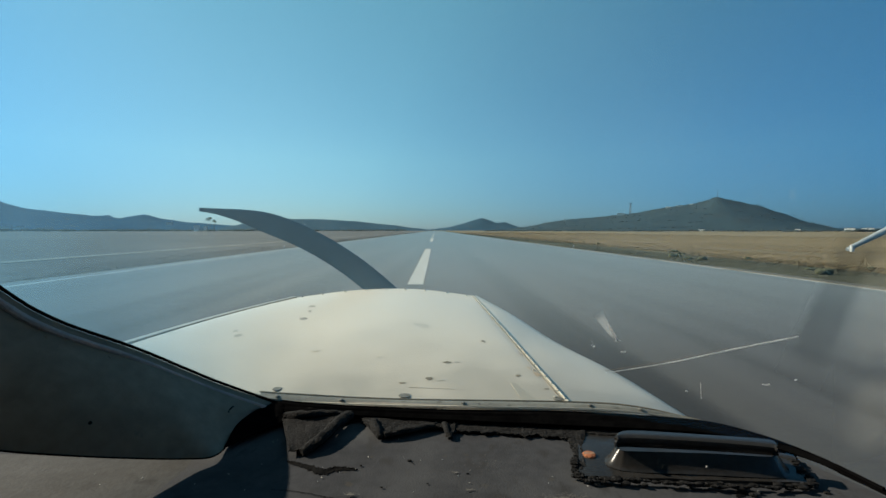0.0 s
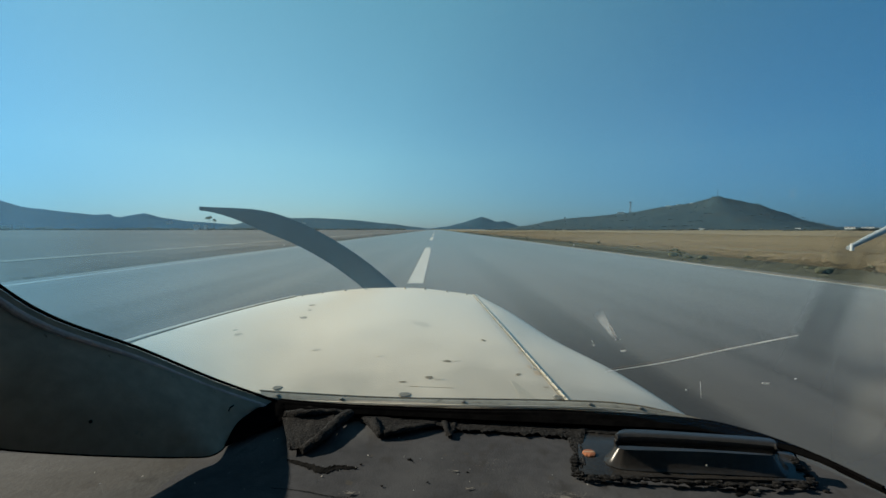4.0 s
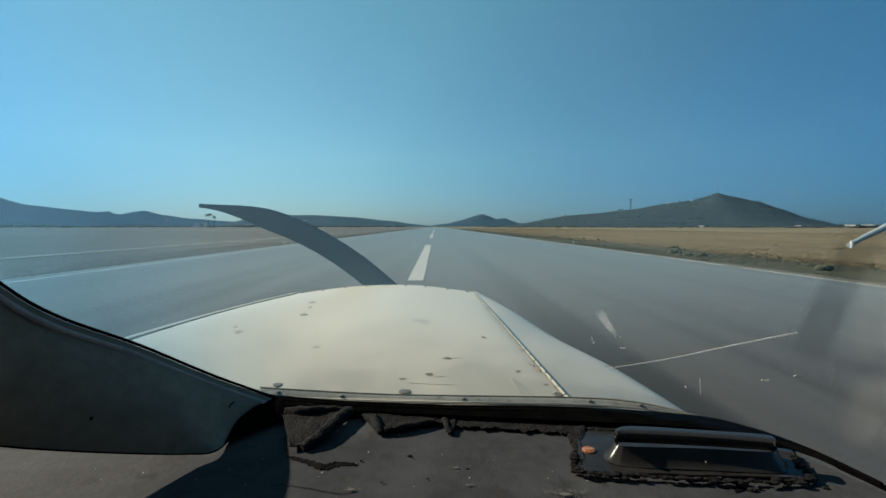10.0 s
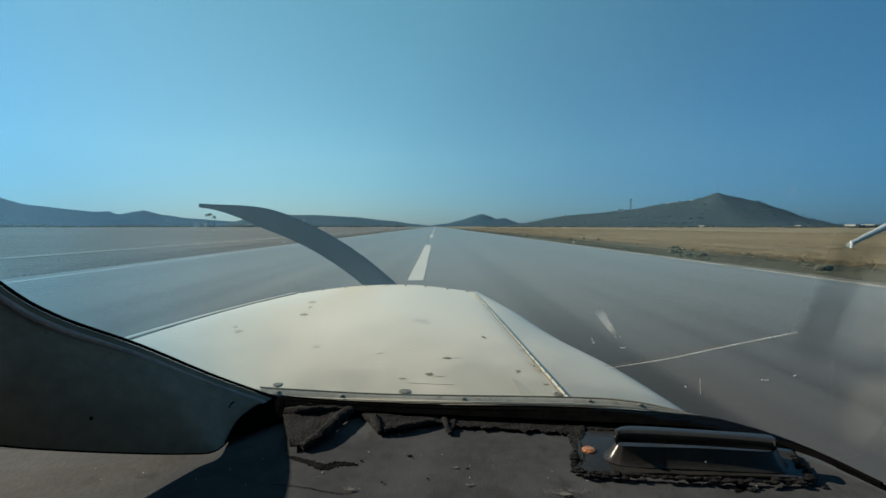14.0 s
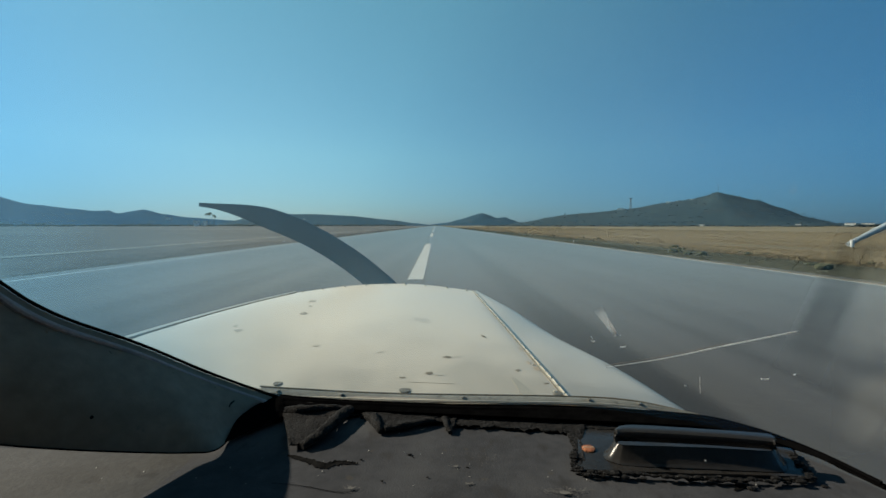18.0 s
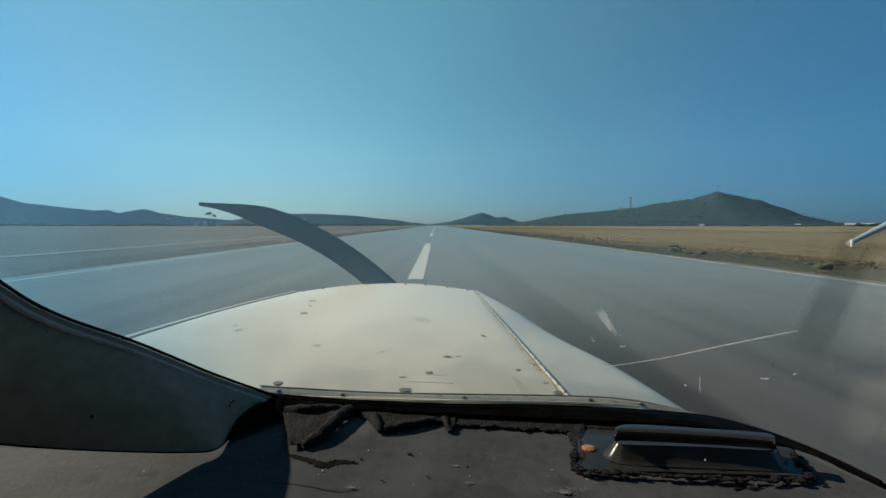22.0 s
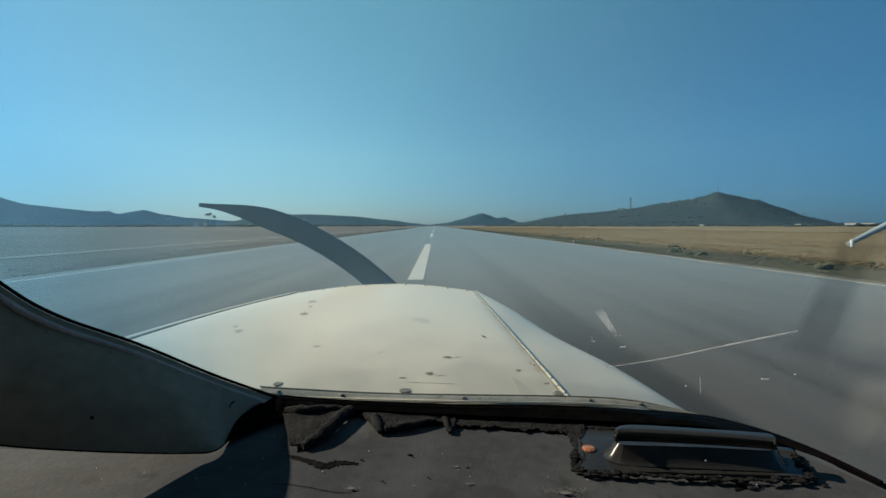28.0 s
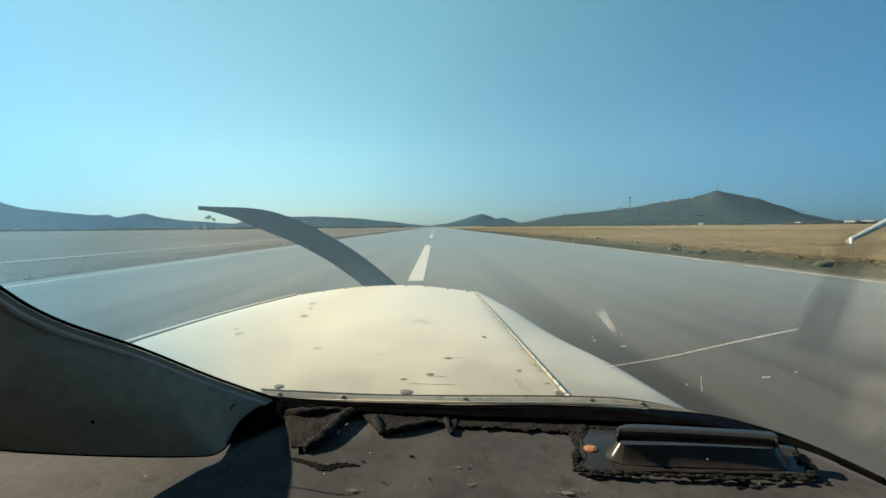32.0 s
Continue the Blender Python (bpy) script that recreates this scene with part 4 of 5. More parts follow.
part("windscreen_seal", sheet(seal, 90, 10, 0.004), BLACK_RUBBER, plane, "black rubber seal round the windscreen's foot")
part("seal_bead", tube([p + Vector((0, 0.003, 0.003)) for p in seal_top], 0.0026, 90, 7), BLACK_RUBBER, plane)

# glareshield
def dash_top(u, v):
    x = -0.19 + 0.752 * (2 * u - 1)
    y0 = 0.24 + 0.535 * (1 - abs((x + 0.19) / 0.756) ** 4) ** 0.25
    y = 0.28 + (max(y0, 0.30) - 0.28) * v
    z = DASH_Z + 0.0015 * noise.noise(Vector((x * 9, y * 9, 0))) - 0.02 * max(0, (0.40 - y) / 0.1) ** 2
    return Vector((x, y, z))


glareshield = part("glareshield", sheet(dash_top, 90, 40, 0.012), DASH, plane, "sun-faded grey-brown vinyl dashboard top with cracks")


def ragged(name, top, low, z, lift, seed, nu=60, nv=10, rag=0.006, mat=FELT, parent=None, label="", folds=3.0, crumb=0.22):
    """A torn strip of felt lying on the dashboard: two edges, folds and a frayed lower edge."""
    rn = random.Random(seed)
    off = rn.uniform(0, 50)
    t = [Vector((x, y, z)) for x, y in top]
    b = [Vector((x, y, z)) for x, y in low]

    def f(u, v):
        a, c = curve_point(t, u), curve_point(b, u)
        fray = rag * (noise.noise(Vector((u * nu * 0.33, off, 0))) + 0.7 * noise.noise(Vector((u * nu * 0.9, off, 3)))) * v ** 3
        p = a.lerp(c, v)
        p.y += fray
        p.x += 0.4 * fray
        fold = noise.noise(Vector((u * folds + off, v * 1.8, 1.0)))
        fine = noise.noise(Vector((u * folds * 6 + off, v * 7, 2.0)))
        p.z = z + 0.002 + lift * (0.35 + 0.65 * abs(fold)) * (1 - 0.55 * v) + lift * crumb * fine
        return p
    return part(name, sheet(f, nu, nv, 0.002), mat, parent or glareshield, label, smooth=True)


ragged("felt_strip", ((-0.3232, 0.7913), (-0.1688, 0.7913), (0.0158, 0.7575), (0.2075, 0.7372)), ((-0.281, 0.7598), (-0.1589, 0.7439), (0.0149, 0.7118), (0.1924, 0.6824)), DASH_Z, 0.006, 1, 110, rag=0.010, folds=14, label="torn black felt along the dashboard's front edge")
ragged("felt_flap", ((-0.29, 0.7764), (-0.2512, 0.7913), (-0.2055, 0.7938), (-0.1642, 0.7789)), ((-0.2253, 0.6333), (-0.2088, 0.6415), (-0.1923, 0.6569), (-0.1845, 0.7222)), DASH_Z, 0.022, 2, 40, 18, rag=0.005, folds=1.6, crumb=0.05, label="loose curled flap of torn black felt")
ragged("felt_flap", ((-0.1708, 0.7764), (-0.1045, 0.7716), (-0.0435, 0.7598), (0.0107, 0.7439)), ((-0.1404, 0.7484), (-0.1039, 0.6861), (-0.0674, 0.6978), (-0.0057, 0.7307)), DASH_Z, 0.015, 3, 40, 14, rag=0.005, folds=2.2, crumb=0.06, label="loose curled flap of torn black felt")
ragged("felt_flap", ((-0.002, 0.7529), (0.0078, 0.7529), (0.0156, 0.7484), (0.0271, 0.7439)), ((0.0054, 0.6861), (0.0089, 0.6824), (0.0134, 0.6842), (0.0173, 0.6978)), DASH_Z, 0.010, 4, 16, 10, rag=0.004, folds=3)
ragged("felt_strip", ((0.2358, 0.7355), (0.2247, 0.6884), (0.206, 0.6402), (0.1965, 0.5952)), ((0.1795, 0.7205), (0.1923, 0.6884), (0.1924, 0.6452), (0.1861, 0.5866)), DASH_Z, 0.006, 5, 60, 12, rag=0.008, folds=5)
ragged("felt_strip", ((0.2343, 0.7307), (0.3446, 0.7222), (0.449, 0.6939), (0.5206, 0.6466)), ((0.2227, 0.6939), (0.3295, 0.69), (0.4347, 0.6712), (0.5033, 0.6143)), DASH_Z, 0.005, 6, 70, rag=0.006, folds=10)


def crack(name, pts, w, seed, parent=glareshield, lip=0.0):
    """A split in the vinyl: a dark gash with curled lips."""
    c = [Vector((x, y, DASH_Z)) for x, y in pts]
    n = 40
    rn = random.Random(seed)
    off = rn.uniform(0, 40)

    def f(u, v):
        p = curve_point(c, u)
        ww = w * math.sin(math.pi * min(1, max(0, u))) ** 0.8 * (1 + 0.9 * noise.noise(Vector((u * 26, off, v * 2))))
        p.y += (v - 0.5) * ww + 0.0016 * noise.noise(Vector((u * 22, off, 0)))
        p.z = DASH_Z + 0.0015 * noise.noise(Vector((p.x * 9, p.y * 9, 0))) + 0.0012 + 0.0028 * max(0.0, v - 0.6) * lip
        return p
    return part(name, sheet(f, n, 4, 0.0002), CRACK, parent, "dark split in the dashboard vinyl")


def roll(pts, r, seed):
    """A curled roll at a flap's edge."""
    c = [Vector((x, y, DASH_Z + h)) for x, y, h in pts]
    bm = tube(c, r, 30, 10, 0.8, taper=0.7)
    for v in bm.verts:
        v.co += 0.0020 * noise.noise_vector(v.co * 70 + Vector((seed, 0, 0)))
    part("felt_roll", bm, FELT, glareshield, "rolled-up torn felt")


roll(((-0.1621, 0.7506, 0.012), (-0.1744, 0.7123, 0.014), (-0.1881, 0.6612, 0.012), (-0.2091, 0.6348, 0.006)), 0.011, 1)
roll(((-0.27, 0.7436, 0.012), (-0.2353, 0.7411, 0.016), (-0.1998, 0.7529, 0.014), (-0.1661, 0.7553, 0.01)), 0.009, 2)
roll(((-0.116, 0.7302, 0.008), (-0.105, 0.6942, 0.010), (-0.096, 0.6812, 0.006)), 0.009, 3)
roll(((-0.0929, 0.6847, 0.008), (-0.0581, 0.6963, 0.010), (-0.0131, 0.7195, 0.007)), 0.006, 4)
roll(((0.0019, 0.7303, 0.006), (0.0073, 0.6966, 0.008), (0.0116, 0.6816, 0.004)), 0.005, 5)
crack("crack", ((-0.223, 0.6174), (-0.1885, 0.6023), (-0.1637, 0.5892), (-0.1476, 0.5964), (-0.1172, 0.5964)), 0.0135, 1, lip=1.0)
crack("crack", ((-0.2193, 0.5495), (-0.1813, 0.5434), (-0.1466, 0.5339), (-0.1283, 0.5304), (-0.109, 0.5316)), 0.0011, 2)
crack("crack", ((-0.0506, 0.6237), (-0.0451, 0.6158), (-0.0407, 0.6097)), 0.0018, 3)
crack("crack", ((0.362, 0.5339), (0.3708, 0.5386), (0.3795, 0.541)), 0.006, 5)
crack("crack", ((0.0147, 0.7057), (0.0381, 0.7118), (0.0607, 0.7057)), 0.006, 6)

rn = random.Random(9)
bm = bmesh.new()
for _ in range(70):
    x, y = rn.uniform(-0.62, 0.46), rn.uniform(0.54, 0.69)
    if 0.16 < x and y > 0.56 or x < -0.29 and y > 0.60 or -0.25 < x < -0.11 and y > 0.62:
        continue
    p = Vector((x, y, DASH_Z + 0.0022))
    dome(p.x, p.y, p.z, rn.choice((0.0005, 0.0006, 0.0008, 0.0012)), 0.0005, bm, sides=6)
tagged(part("dust_specks", bm, DUST, glareshield, "pale specks of dust and flaked vinyl"), kind="stuff")
for x, y, w in ((-0.1155, 0.5362, 0.006), (0.0315, 0.5458, 0.004), (0.0177, 0.5866, 0.004), (0.1496, 0.5269, 0.010)):
    p = Vector((x, y, DASH_Z + 0.0015))
    rq = random.Random(int(1000 * x + 500))
    bm = bmesh.new()
    bm.faces.new([bm.verts.new(p + Vector((w * rq.uniform(0.3, 1.0) * math.cos(k * math.tau / 16), 0.45 * w * rq.uniform(0.3, 1.0) * math.sin(k * math.tau / 16), 0.0012))) for k in range(16)])
    part("flaked_patch", bm, DASH_PALE, glareshield, "worn pale patch in the vinyl")

rn = random.Random(77)
for x, y, w in ((-0.0478, 0.6192, 0.0022), (-0.0785, 0.5534, 0.0014), (0.3858, 0.5376, 0.0036), (0.3981, 0.540, 0.0014), (0.4807, 0.5412, 0.0030), (0.0331, 0.5855, 0.0014), (-0.115, 0.606, 0.0016), (-0.02, 0.562, 0.0012)):
    bm = bmesh.new()
    bmesh.ops.create_icosphere(bm, subdivisions=2, radius=w, matrix=Matrix.Translation((x, y, DASH_Z + 0.0015)) @ Matrix.Diagonal((1.5, 1, 0.6, 1)))
    for v in bm.verts:
        v.co += 0.4 * w * noise.noise_vector(v.co * 500)
    part("crumb", bm, FELT, glareshield, "black crumb of torn felt")


def scuff(x, y, w, l, n):
    """Chalky scuff: many fine pale strokes on the vinyl."""
    bm = bmesh.new()
    for _ in range(n):
        px, py, q = x + rn.gauss(0, w * 0.5), y + rn.gauss(0, l * 0.5), rn.uniform(0.0004, 0.0013)
        z = DASH_Z + 0.0026
        bm.faces.new([bm.verts.new((px - q, py - 0.0002, z)), bm.verts.new((px + q * 0.3, py - 0.0004, z)), bm.verts.new((px + q, py + 0.0002, z)), bm.verts.new((px - q * 0.4, py + 0.0004, z))])
    tagged(part("scuff", bm, DASH_PALE, glareshield, "chalky scuffed patch in the vinyl", smooth=False), kind="stuff")


scuff(0.151, 0.531, 0.030, 0.008, 260)
scuff(-0.116, 0.5376, 0.010, 0.003, 40)
scuff(0.0162, 0.5866, 0.006, 0.002, 22)
scuff(0.0331, 0.5472, 0.008, 0.002, 26)
scuff(0.06, 0.605, 0.05, 0.020, 30)
part("side_ledge", sheet(lambda u, v: Vector((-0.93 + 0.595 * u + 0.005 * v, 0.30 + 0.335 * v, DASH_Z + 0.0024 - 0.0045 * max(0.0, u * 8 - 7) + 0.0006 * noise.noise(Vector((u * 8, v * 6, 2))))), 48, 16), LEDGE, glareshield, "paler grey-beige ledge beside the dashboard")

# demister vent
VZ = DASH_Z + 0.004
c4 = [Vector((x, y, VZ)) for x, y in ((0.2164, 0.6972), (0.5169, 0.6507), (0.4753, 0.5592), (0.1809, 0.5752))]
vent = part("demister_vent", sheet(lambda u, v: c4[0].lerp(c4[1], u).lerp(c4[3].lerp(c4[2], u), v) + Vector((0, 0, 0.0025 * math.sin(math.pi * v) + 0.0015 * noise.noise(Vector((u * 9, v * 4, 5))))), 30, 12, -0.004),
            BLACK_PLASTIC, plane, "glossy black plastic demister vent on the dashboard")
HZ = -0.3035
brow = [Vector((x, y, HZ)) for x, y in ((0.2570, 0.6250), (0.2466, 0.6160), (0.2432, 0.6060), (0.2470, 0.5990), (0.2640, 0.5968), (0.3526, 0.5916), (0.4326, 0.5824), (0.4444, 0.5839), (0.4559, 0.5931), (0.4626, 0.6042))]
foot = [Vector((x, y, VZ + 0.002)) for x, y in ((0.2430, 0.6300), (0.2310, 0.6190), (0.2255, 0.6030), (0.2330, 0.5905), (0.2560, 0.5815), (0.3425, 0.5745), (0.4341, 0.5665), (0.4530, 0.5690), (0.4690, 0.5870), (0.4760, 0.6050))]


def pan(u, v):
    """The moulded face of the vent under its hood, rounded at both ends and flaring into the plate."""
    p = curve_point(brow, u).lerp(curve_point(foot, u), v)
    return p + Vector((0, 0, -0.0035 * math.sin(math.pi * v) * v))


part("vent_hump", sheet(pan, 90, 16, -0.002), BLACK_PLASTIC, vent, "smooth sloping face of the vent")
lip_a = [Vector((x, y, -0.289)) for x, y in ((0.2422, 0.6026), (0.2659, 0.6216), (0.3625, 0.6094), (0.4419, 0.5959), (0.4459, 0.5847))]
lip_b = [Vector((x, y, -0.289)) for x, y in ((0.2349, 0.5959), (0.2555, 0.6043), (0.3538, 0.5943), (0.4318, 0.5799), (0.4423, 0.5738))]
lip_c = [Vector((x, y, -0.302)) for x, y in ((0.2403, 0.6093), (0.2585, 0.611), (0.3582, 0.6012), (0.4382, 0.5902), (0.4536, 0.5871))]


def hood(u, v):
    return curve_point([curve_point(lip_a, u), curve_point(lip_b, u), curve_point(lip_c, u)], v)


part("vent_lip", sheet(hood, 50, 12, 0.003), BLACK_PLASTIC, vent, "rounded hood of the vent")
p = Vector((0.2104, 0.6237, VZ + 0.006))
screw = part("screw", dome(p.x, p.y, p.z - 0.002, 0.0095, 0.0022, sides=18), RUST, vent, "rusty screw head")
part("screw_slot", box(p.x - 0.0075, p.x + 0.0075, p.y - 0.0009, p.y + 0.0009, p.z - 0.0005, p.z + 0.0004), GRIME, screw, smooth=False)
rn = random.Random(4)
edge_pts = [Vector((x, y, VZ + 0.002)) for x, y in ((0.1903, 0.6218), (0.1783, 0.5717), (0.2183, 0.5623), (0.2887, 0.5558), (0.3439, 0.5507), (0.3991, 0.5469), (0.4633, 0.5482), (0.4818, 0.5744), (0.4935, 0.6123))]
bm = bmesh.new()
for k in range(150):
    q = curve_point(edge_pts, k / 149)
    bmesh.ops.create_icosphere(bm, subdivisions=1, radius=rn.uniform(0.0018, 0.0048), matrix=Matrix.Translation(q + Vector((rn.uniform(-0.002, 0.002), rn.uniform(-0.004, 0.003), rn.uniform(-0.002, 0.002)))) @ Matrix.Diagonal((1.6, 1, 0.7, 1)))
part("sealant_bead", bm, FELT, vent, "crumbling black sealant round the vent")
p = Vector((0.3506, 0.5759, VZ + 0.012))
part("speck", dome(p.x, p.y, p.z, 0.0011, 0.001, sides=6), DUST, vent)

# side panel under the port window frame
pan_top = [Vector((-0.6004, 0.5, 0.0133)), Vector((-0.5732, 0.57, -0.0767)), Vector((-0.5283, 0.6, -0.125)), Vector((-0.4595, 0.66, -0.1813)), Vector((-0.3823, 0.73, -0.2533)), Vector((-0.2985, 0.8, -0.3209))]
pan_low = [Vector(p) for p in ((-0.591, 0.465, -0.2192), (-0.5155, 0.503, -0.2539), (-0.4603, 0.53, -0.2739), (-0.4036, 0.567, -0.2968), (-0.3564, 0.6, -0.3149), (-0.3271, 0.622, -0.3223), (-0.3285, 0.68, -0.326), (-0.3287, 0.79, -0.3156))]


def side_panel(u, v):
    p = curve_point(pan_top, u).lerp(curve_point(pan_low, u), v)
    return p + Vector((0.0, -0.022 * math.sin(math.pi * v), 0.006 * math.sin(math.pi * v)))


panel = part("side_panel", sheet(side_panel, 60, 24, -0.004), PANEL, plane, "grey-green painted metal panel in shadow")
part("panel_rim", tube([p + Vector((0, -0.002, 0.0)) for p in pan_low], 0.0011, 50, 8), BLACK_RUBBER, panel)
frame_bar = part("window_frame", tube([p + Vector((0.0, 0.002, 0.002)) for p in pan_top], 0.0028, 70, 10, 0.8), BLACK_RUBBER, plane, "black rubber edge of the window frame")
part("frame_lip", tube([p + Vector((0.004, -0.012, -0.0095)) for p in pan_top], 0.0070, 70, 10, 0.7), FRAME_METAL, frame_bar, "dull metal lip of the frame")
part("frame_bead", tube([p + Vector((0.004, -0.014, -0.0165)) for p in pan_top], 0.0014, 70, 8), BLACK_RUBBER, frame_bar)
for u in (0.36, 0.52, 0.68, 0.80):
    q = side_panel(u, 0.13)
    part("fastener", dome(q.x + 0.002, q.y - 0.003, q.z - 0.006, 0.0040, 0.0008, normal=(0.1, -1, 0.2), sides=12), PANEL, panel, "dull round fastener under the window frame")
for u, v in ((0.40, 0.73),):
    q = side_panel(u, v)
    part("panel_screw", dome(q.x, q.y - 0.005, q.z, 0.0022, 0.001, normal=(0.1, -1, 0.2), sides=10), CRACK, panel)
q = side_panel(0.87, 0.40)
part("hook", tube([q + Vector((0.004, -0.006, 0.009)), q + Vector((-0.002, -0.009, 0.004)), q + Vector((-0.002, -0.009, -0.005)), q + Vector((0.004, -0.006, -0.008))], 0.0012, 10, 6), CRACK, panel, "small dark wire hook")


# black sheet laid in the corner to stand in for its deep shade
shade_corners = [Vector(p) for p in ((-0.3431, 0.795, -0.3123), (-0.2954, 0.8, -0.3207), (-0.3265, 0.6471, -0.3275), (-0.2681, 0.732, -0.3255))]
part("corner_shade", sheet(lambda u, v: shade_corners[0].lerp(shade_corners[1], u).lerp(shade_corners[2].lerp(shade_corners[3], u), v) + Vector((0, 0, 0.003 + 0.004 * math.sin(math.pi * v) + 0.002 * noise.noise(Vector((u * 6, v * 6, 4))))), 16, 16, 0.003), BLACK_RUBBER, plane,
     "black sheet for the shade where the window frame meets the dashboard")


# windscreen
def screen(u, v):
    a = radians(-78 + 150 * u)
    x0, y0 = -0.19 + 0.86 * math.sin(a), 0.25 + 0.575 * abs(math.cos(a)) ** 0.7
    x1, y1 = -0.19 + 0.66 * math.sin(a), 0.08 + 0.30 * abs(math.cos(a)) ** 0.8
    b = 0.06 * math.sin(math.pi * v)
    return Vector((x0 + (x1 - x0) * v + b * math.sin(a), y0 + (y1 - y0) * v + b * math.cos(a), -0.365 + 0.747 * v))


glass = part("windscreen", sheet(screen, 48, 20), GLASS, plane, "curved acrylic windscreen with dust and painted haze")
glass.visible_shadow = False


def scratch(pts, r, taper=1.0, label="pale scratch in the windscreen"):
    part("scratch", tube([Vector(q) * 0.9 for q in pts], r * 0.9, 12, 6, taper=taper), SCRATCH, glass, label)


gash = [Vector(q) for q in ((0.2238, 0.6, -0.1953), (0.3074, 0.6, -0.1819), (0.3922, 0.6, -0.1639), (0.486, 0.6, -0.145))]
rn = random.Random(31)
for k in range(14):                       # one long gash of uneven depth
    u0, u1 = k / 14, (k + rn.uniform(0.92, 1.0)) / 14
    wide = (0.00036, 0.00042, 0.0005, 0.00056, 0.0006, 0.00062, 0.0007, 0.00078, 0.0007, 0.0009, 0.0008, 0.00095, 0.0009, 0.0007)[k]
    scratch([curve_point(gash, u0), curve_point(gash, (u0 + u1) / 2), curve_point(gash, u1)], wide, 1.0, "length of a long pale gash in the windscreen")
# the gash's shadow, drawn as a thin dark bar
part("gash_shadow", tube([p * 0.9 + Vector((0, 0.004, 0.0013)) for p in gash[:3]], 0.0002, 20, 5), GRIME, glass, "dark bar drawn as the gash's shadow")
star = Vector((0.2393, 0.6, -0.1513))
for k in range(5):                        # a star crack that fans out upwards
    way = Vector((-0.0165 + 0.0022 * (k - 2), 0.004 * (k - 2), 0.0270)) * (0.85 - 0.11 * abs(k - 2))
    scratch([star + Vector((rn.uniform(-0.0008, 0.0008), 0, 0)), star + way * 0.5 + Vector((0.0006 * rn.uniform(-1, 1), 0, 0)), star + way], 0.0004, 0.5, "hair crack of a star in the windscreen")
craze = part("crazed_fan", sheet(lambda u, v: Vector(((2 * u - 1) * (0.0022 + 0.0046 * v), 0, (2 * v - 1) * 0.0200)), 10, 14), CRAZE, glass, "milky crazing round the star crack")
craze.matrix_local = Matrix.Translation((star + Vector((-0.0140, 0.004, 0.0190))) * 0.9) @ Matrix.Rotation(-0.60, 4, "Y")
craze.visible_shadow = False
scratch([star + Vector((-0.004, 0, 0.0004)), star, star + Vector((0.004, 0, 0.0006))], 0.0005, 0.6)
for pts, r in ((((0.2131, 0.63, -0.1649), (0.2164, 0.63, -0.1673), (0.2188, 0.63, -0.1657)), 0.0003), (((0.2135, 0.63, -0.159), (0.216, 0.63, -0.165), (0.2165, 0.63, -0.169)), 0.00025),
               (((0.2556, 0.63, -0.1747), (0.2588, 0.63, -0.1752), (0.2629, 0.63, -0.1745)), 0.0009), (((0.4388, 0.6, -0.2113), (0.4435, 0.6, -0.2121), (0.4489, 0.6, -0.2113)), 0.0009),
               (((0.3539, 0.6, -0.209), (0.3543, 0.6, -0.2208), (0.3554, 0.6, -0.2312)), 0.00024), (((0.4829, 0.6, -0.2058), (0.4845, 0.6, -0.205), (0.486, 0.6, -0.205)), 0.0006), (((0.3333, 0.6, -0.2208), (0.3348, 0.6, -0.2208), (0.3356, 0.6, -0.2216)), 0.0007)):
    scratch(pts, r)


def reflection_patch(c, w, h):
    """A pale reflection painted as a film patch inside the windscreen, fading at its rim."""
    bm = sheet(lambda u, v: c + Vector(((2 * u - 1) * w, (2 * u - 1) * w * 0.35, (2 * v - 1) * h)), 12, 12)
    ob = part("pale_reflection", bm, PALE_REFLECTION, glass, "pale reflection painted on the windscreen")
    ob.visible_shadow = False


reflection_patch(Vector((0.515, 0.5, -0.092)), 0.100, 0.068)
reflection_patch(Vector((0.520, 0.5, -0.205)), 0.105, 0.050)
reflection_patch(Vector((0.409, 0.52, 0.0422)), 0.0075, 0.008)
# dark reflection in the windscreen, drawn as a tinted sheet
streak = part("dark_reflection", sheet(lambda u, v: Vector(((2 * u - 1) * 0.029, 0, (2 * v - 1) * 0.102)), 8, 12), DARK_REFLECTION, glass, "dark reflection painted down the windscreen")
streak.matrix_local = Matrix.Translation((0.4411, 0.495, -0.0772)) @ Matrix.Rotation(0.405, 4, "Y")
streak.visible_shadow = False

# unseen tinted panes, added to dim sky light from the sides
for x, y0, y1, tag in ((-0.915, -0.02, 0.34, "added tinted side window by the windscreen"), (-0.915, -0.68, -0.02, "added tinted side window of the door"),
                       (0.59, -0.02, 0.34, "added tinted side window by the windscreen"), (0.59, -0.68, -0.02, "added tinted side window of the door")):
    pane = part("side_window", box(x - 0.0015, x + 0.0015, y0, y1, -0.16, 0.36), SIDE_GLASS, plane, tag, smooth=False)
    pane.visible_shadow = False

# propeller at rest
hub = Vector((-0.1929, 1.95, -0.3277))
prop = part("propeller", dome(hub.x, hub.y, hub.z - 0.02, 0.05, 0.04, normal=(0, -1, 0), sides=28), PROP, plane, "two-bladed propeller at rest")


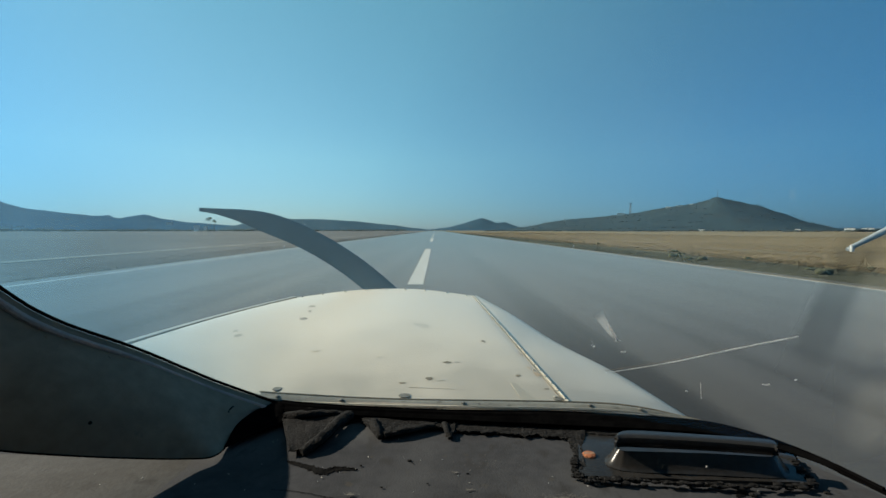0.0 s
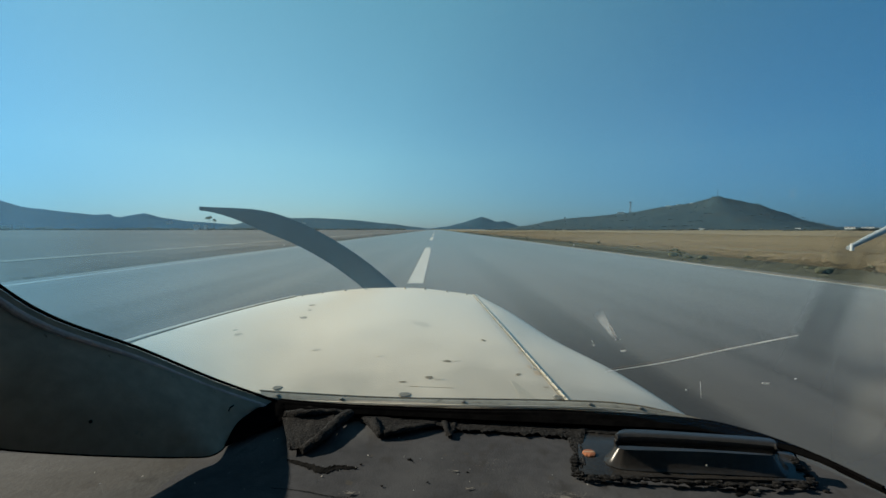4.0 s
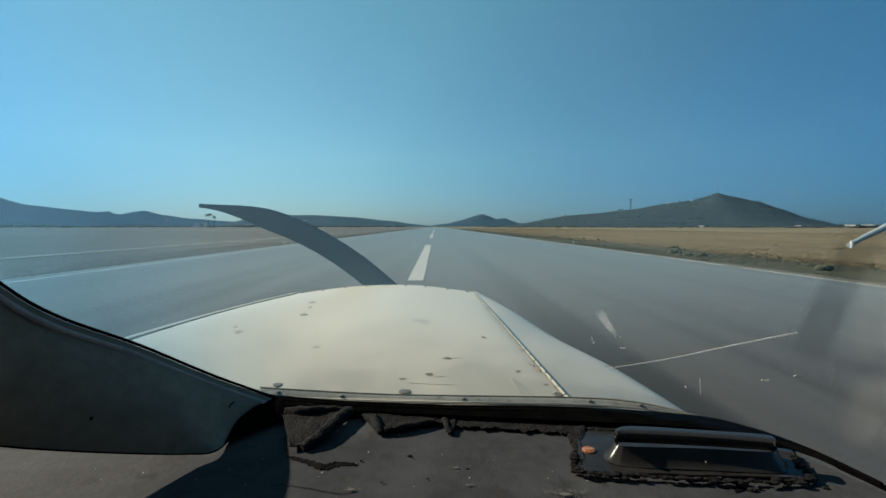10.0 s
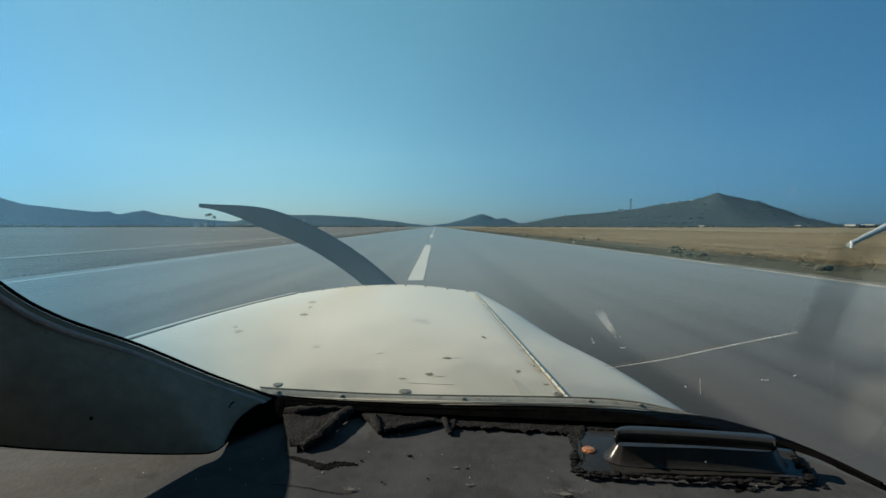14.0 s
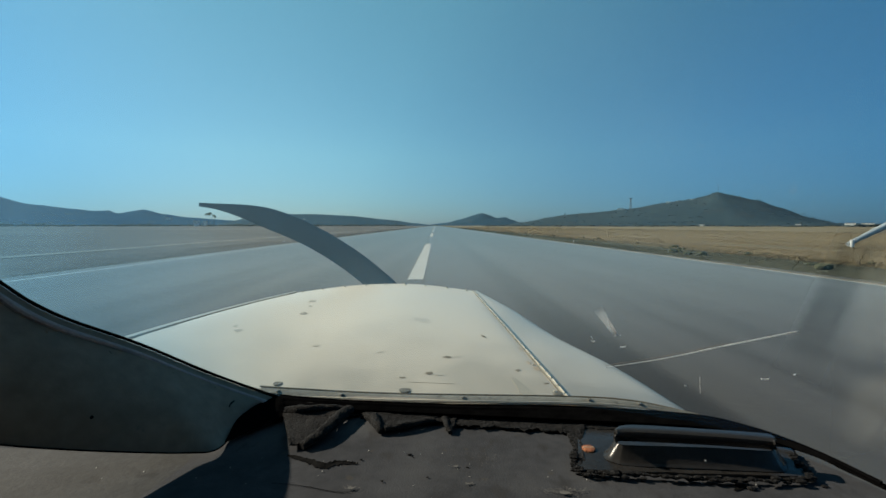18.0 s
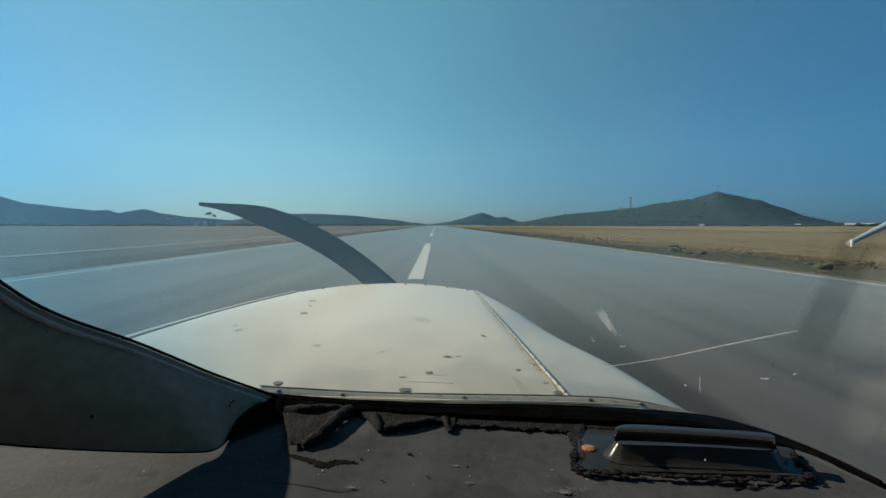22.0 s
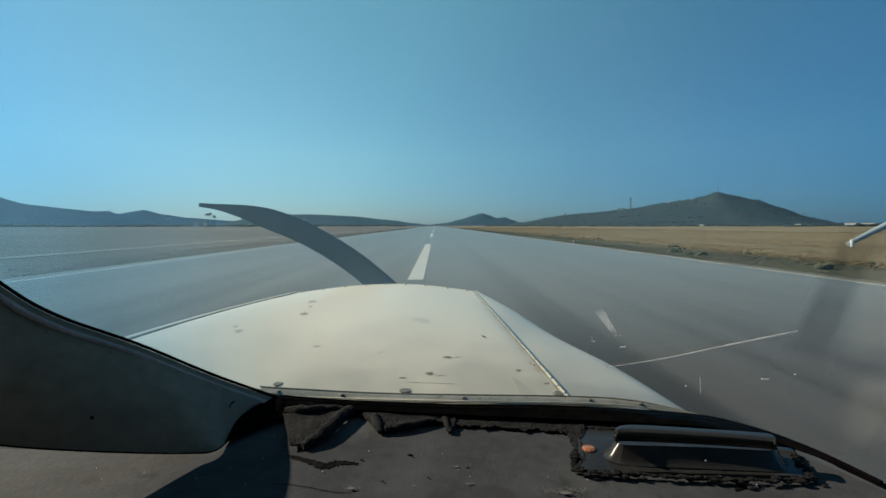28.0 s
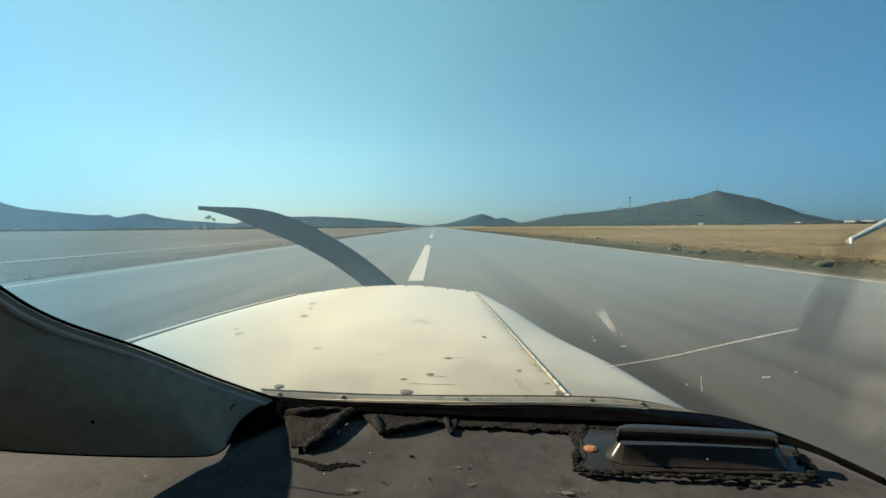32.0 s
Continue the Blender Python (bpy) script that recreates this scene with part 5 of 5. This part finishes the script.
def blade(sign):
    """A tapered, twisted blade, swept towards its tip."""
    root, knee, tip = Vector((-0.040, 0, 0.026)) * sign, Vector((-0.400, 0, 0.378)) * sign, Vector((-0.877, 0, 0.419)) * sign

    def f(u, v):
        c = root * (1 - u) ** 2 + knee * 2 * u * (1 - u) + tip * u * u
        d = ((knee - root) * (1 - u) + (tip - knee) * u).normalized()
        side = Vector((-d.z, 0, d.x))
        k = max(0.0, (u - 0.62) / 0.38)
        chord = 0.112 * (1 - 0.22 * u) * (1 - 0.80 * k * k * (3 - 2 * k))
        tw = radians(34 - 30 * u)
        a = v * math.tau
        cx, ct = 0.5 * chord * math.cos(a), 0.06 * chord * math.sin(a) * (1.2 - 0.5 * u)
        return hub + c + side * (cx + ct * math.sin(tw)) + Vector((0, cx * math.tan(tw) * 0.5 - ct * math.cos(tw), 0))
    bm = sheet(f, 40, 18)
    bmesh.ops.remove_doubles(bm, verts=bm.verts, dist=0.0005)
    return bm


part("blade", blade(1), PROP, prop, "dark grey propeller blade pointing up")
part("blade", blade(-1), PROP, prop, "dark grey propeller blade pointing down")
bm = sheet(lambda u, v: hub + Vector((0.05 * math.cos(v * math.tau) * math.cos(u * 1.5), 0.02 + 0.24 * math.sin(u * 1.5), 0.05 * math.sin(v * math.tau) * math.cos(u * 1.5))), 12, 24)
part("spinner", bm, CREAM, prop)

# pale reflection in the windscreen, built as a rod beyond the starboard window
glint_rod = part("reflection_rod", tube([Vector((1.3250, 1.45, -0.0630)), Vector((1.4067, 1.45, -0.0216)), Vector((1.4950, 1.45, 0.0200))], 0.006, 16, 12, taper=2.1), REFLECTION_ROD, plane, "pale rod standing in for a reflection in the windscreen")
# made-up stay so that the rod doesn't float
part("rod_stay", tube([Vector((1.490, 1.45, 0.0180)), Vector((1.66, 1.05, 0.110)), Vector((1.20, 0.45, 0.240)), Vector((0.60, 0.03, 0.315))], 0.012, 24, 10), REFLECTION_ROD, glint_rod, "added pale stay that carries the reflection rod")
part("rod_bright_end", tube([Vector((1.3308, 1.44, -0.0470)), Vector((1.3308, 1.44, -0.0585)), Vector((1.3308, 1.44, -0.0700))], 0.0055, 4, 12), WHITE, glint_rod, "white cap for the reflection's bright end")


# plain unseen shell that closes the cabin, and the landing gear
def hull(u, v):
    a = radians(-90 + 180 * u)
    x, y = -0.19 + 0.72 * math.sin(a), 0.15 + 0.52 * abs(math.cos(a)) ** 0.7
    return Vector((x * (1 - 0.2 * v), y, -0.36 - 0.75 * v))


keel = [Vector(k) for k in ((-0.60, 0.80, 0.66), (-0.60, 1.05, 0.58), (-0.58, 1.35, 0.47), (-0.54, 1.72, 0.33))]


def belly(u, v):
    """The nose's underside: u round the section, v along it."""
    k = curve_point(keel, v)
    th = math.pi * u
    return Vector((-0.20 - k.z * math.cos(th), k.y, k.x - (0.60 - 0.3 * v) * math.sin(th) ** 0.7))


def skin(u, v):
    """The cabin's outer skin below the windows, rounded under the floor."""
    th = math.pi * u
    c, s = math.cos(th), math.sin(th)
    return Vector((-0.165 - 0.785 * math.copysign(abs(c) ** 0.45, c), 0.22 - 1.86 * v, -0.15 - (1.05 - 0.12 * v) * abs(s) ** 0.55))


def roof(u, v):
    x = -0.93 + 1.53 * u
    # front edge pulled forward, out of view, to cut sky light on the dashboard
    front = 0.41 - 0.10 * abs((x + 0.165) / 0.765) ** 2
    return Vector((x, front - (front + 1.63) * v, 0.44 - 0.10 * abs((x + 0.165) / 0.765) ** 3 - 0.05 * v * v - 0.07 * max(0.0, 1 - v * 8) ** 2))


part("belly_panel", sheet(belly, 24, 14, 0.004), CREAM, plane)
part("firewall", box(-0.86, 0.44, 0.775, 0.79, -1.05, -0.348, 0.003), CREAM, plane)
part("lower_hull", sheet(hull, 30, 8, 0.01), CREAM, plane)
part("cabin_skin", sheet(skin, 48, 12, -0.006), CREAM, plane)
part("cabin_wall", box(-0.93, -0.90, -1.6, 0.22, -1.02, -0.16, 0.004), LINING, plane)
part("cabin_wall", box(0.575, 0.605, -1.6, 0.22, -1.02, -0.16, 0.004), LINING, plane)
# added walls in the window openings that keep sky light out of the cabin
part("cabin_light_baffle", box(-0.93, -0.90, -1.6, 0.0, -0.16, 0.34, 0.004), LINING, plane)
part("cabin_light_baffle", box(0.575, 0.605, -1.6, 0.0, -0.16, 0.34, 0.004), LINING, plane)
part("cabin_rear", box(-0.90, 0.575, -1.63, -1.60, -1.02, 0.34, 0.02), LINING, plane)
part("cabin_roof", sheet(roof, 30, 12, 0.02), LINING, plane)
part("cabin_floor", box(-0.88, 0.555, -1.60, 0.62, -1.06, -1.02, 0.004), LINING, plane)
part("door_post", box(-0.93, -0.89, -0.02, 0.08, -0.16, 0.36, 0.012), LINING, plane)
part("door_post", box(0.56, 0.60, -0.02, 0.08, -0.16, 0.36, 0.012), LINING, plane)
part("door_post", box(-0.93, -0.89, -0.75, -0.68, -0.16, 0.36, 0.012), LINING, plane)
part("door_post", box(0.51, 0.55, -0.75, -0.68, -0.16, 0.36, 0.012), LINING, plane)
for x, y, top in ((-0.19, 1.45, -0.75), (-1.15, -0.35, -1.0), (0.77, -0.35, -1.0)):
    leg = part("gear_leg", tube([(x * 0.6 - 0.076, y, top), (x * 0.9, y, top - 0.3), (x, y, -1.68)], 0.03, 8, 10), ALUMINIUM, plane)
    bm = bmesh.new()
    bmesh.ops.create_cone(bm, cap_ends=True, segments=28, radius1=0.22, radius2=0.22, depth=0.15, matrix=Matrix.Translation((x, y, -1.675)) @ Matrix.Rotation(math.pi / 2, 4, "Y"))
    bmesh.ops.bevel(bm, geom=[e for e in bm.edges if len(e.link_faces) == 2 and abs(e.verts[0].co.x - e.verts[1].co.x) < 0.01], offset=0.05, segments=4, affect="EDGES")
    part("tyre", bm, TYRE, leg)
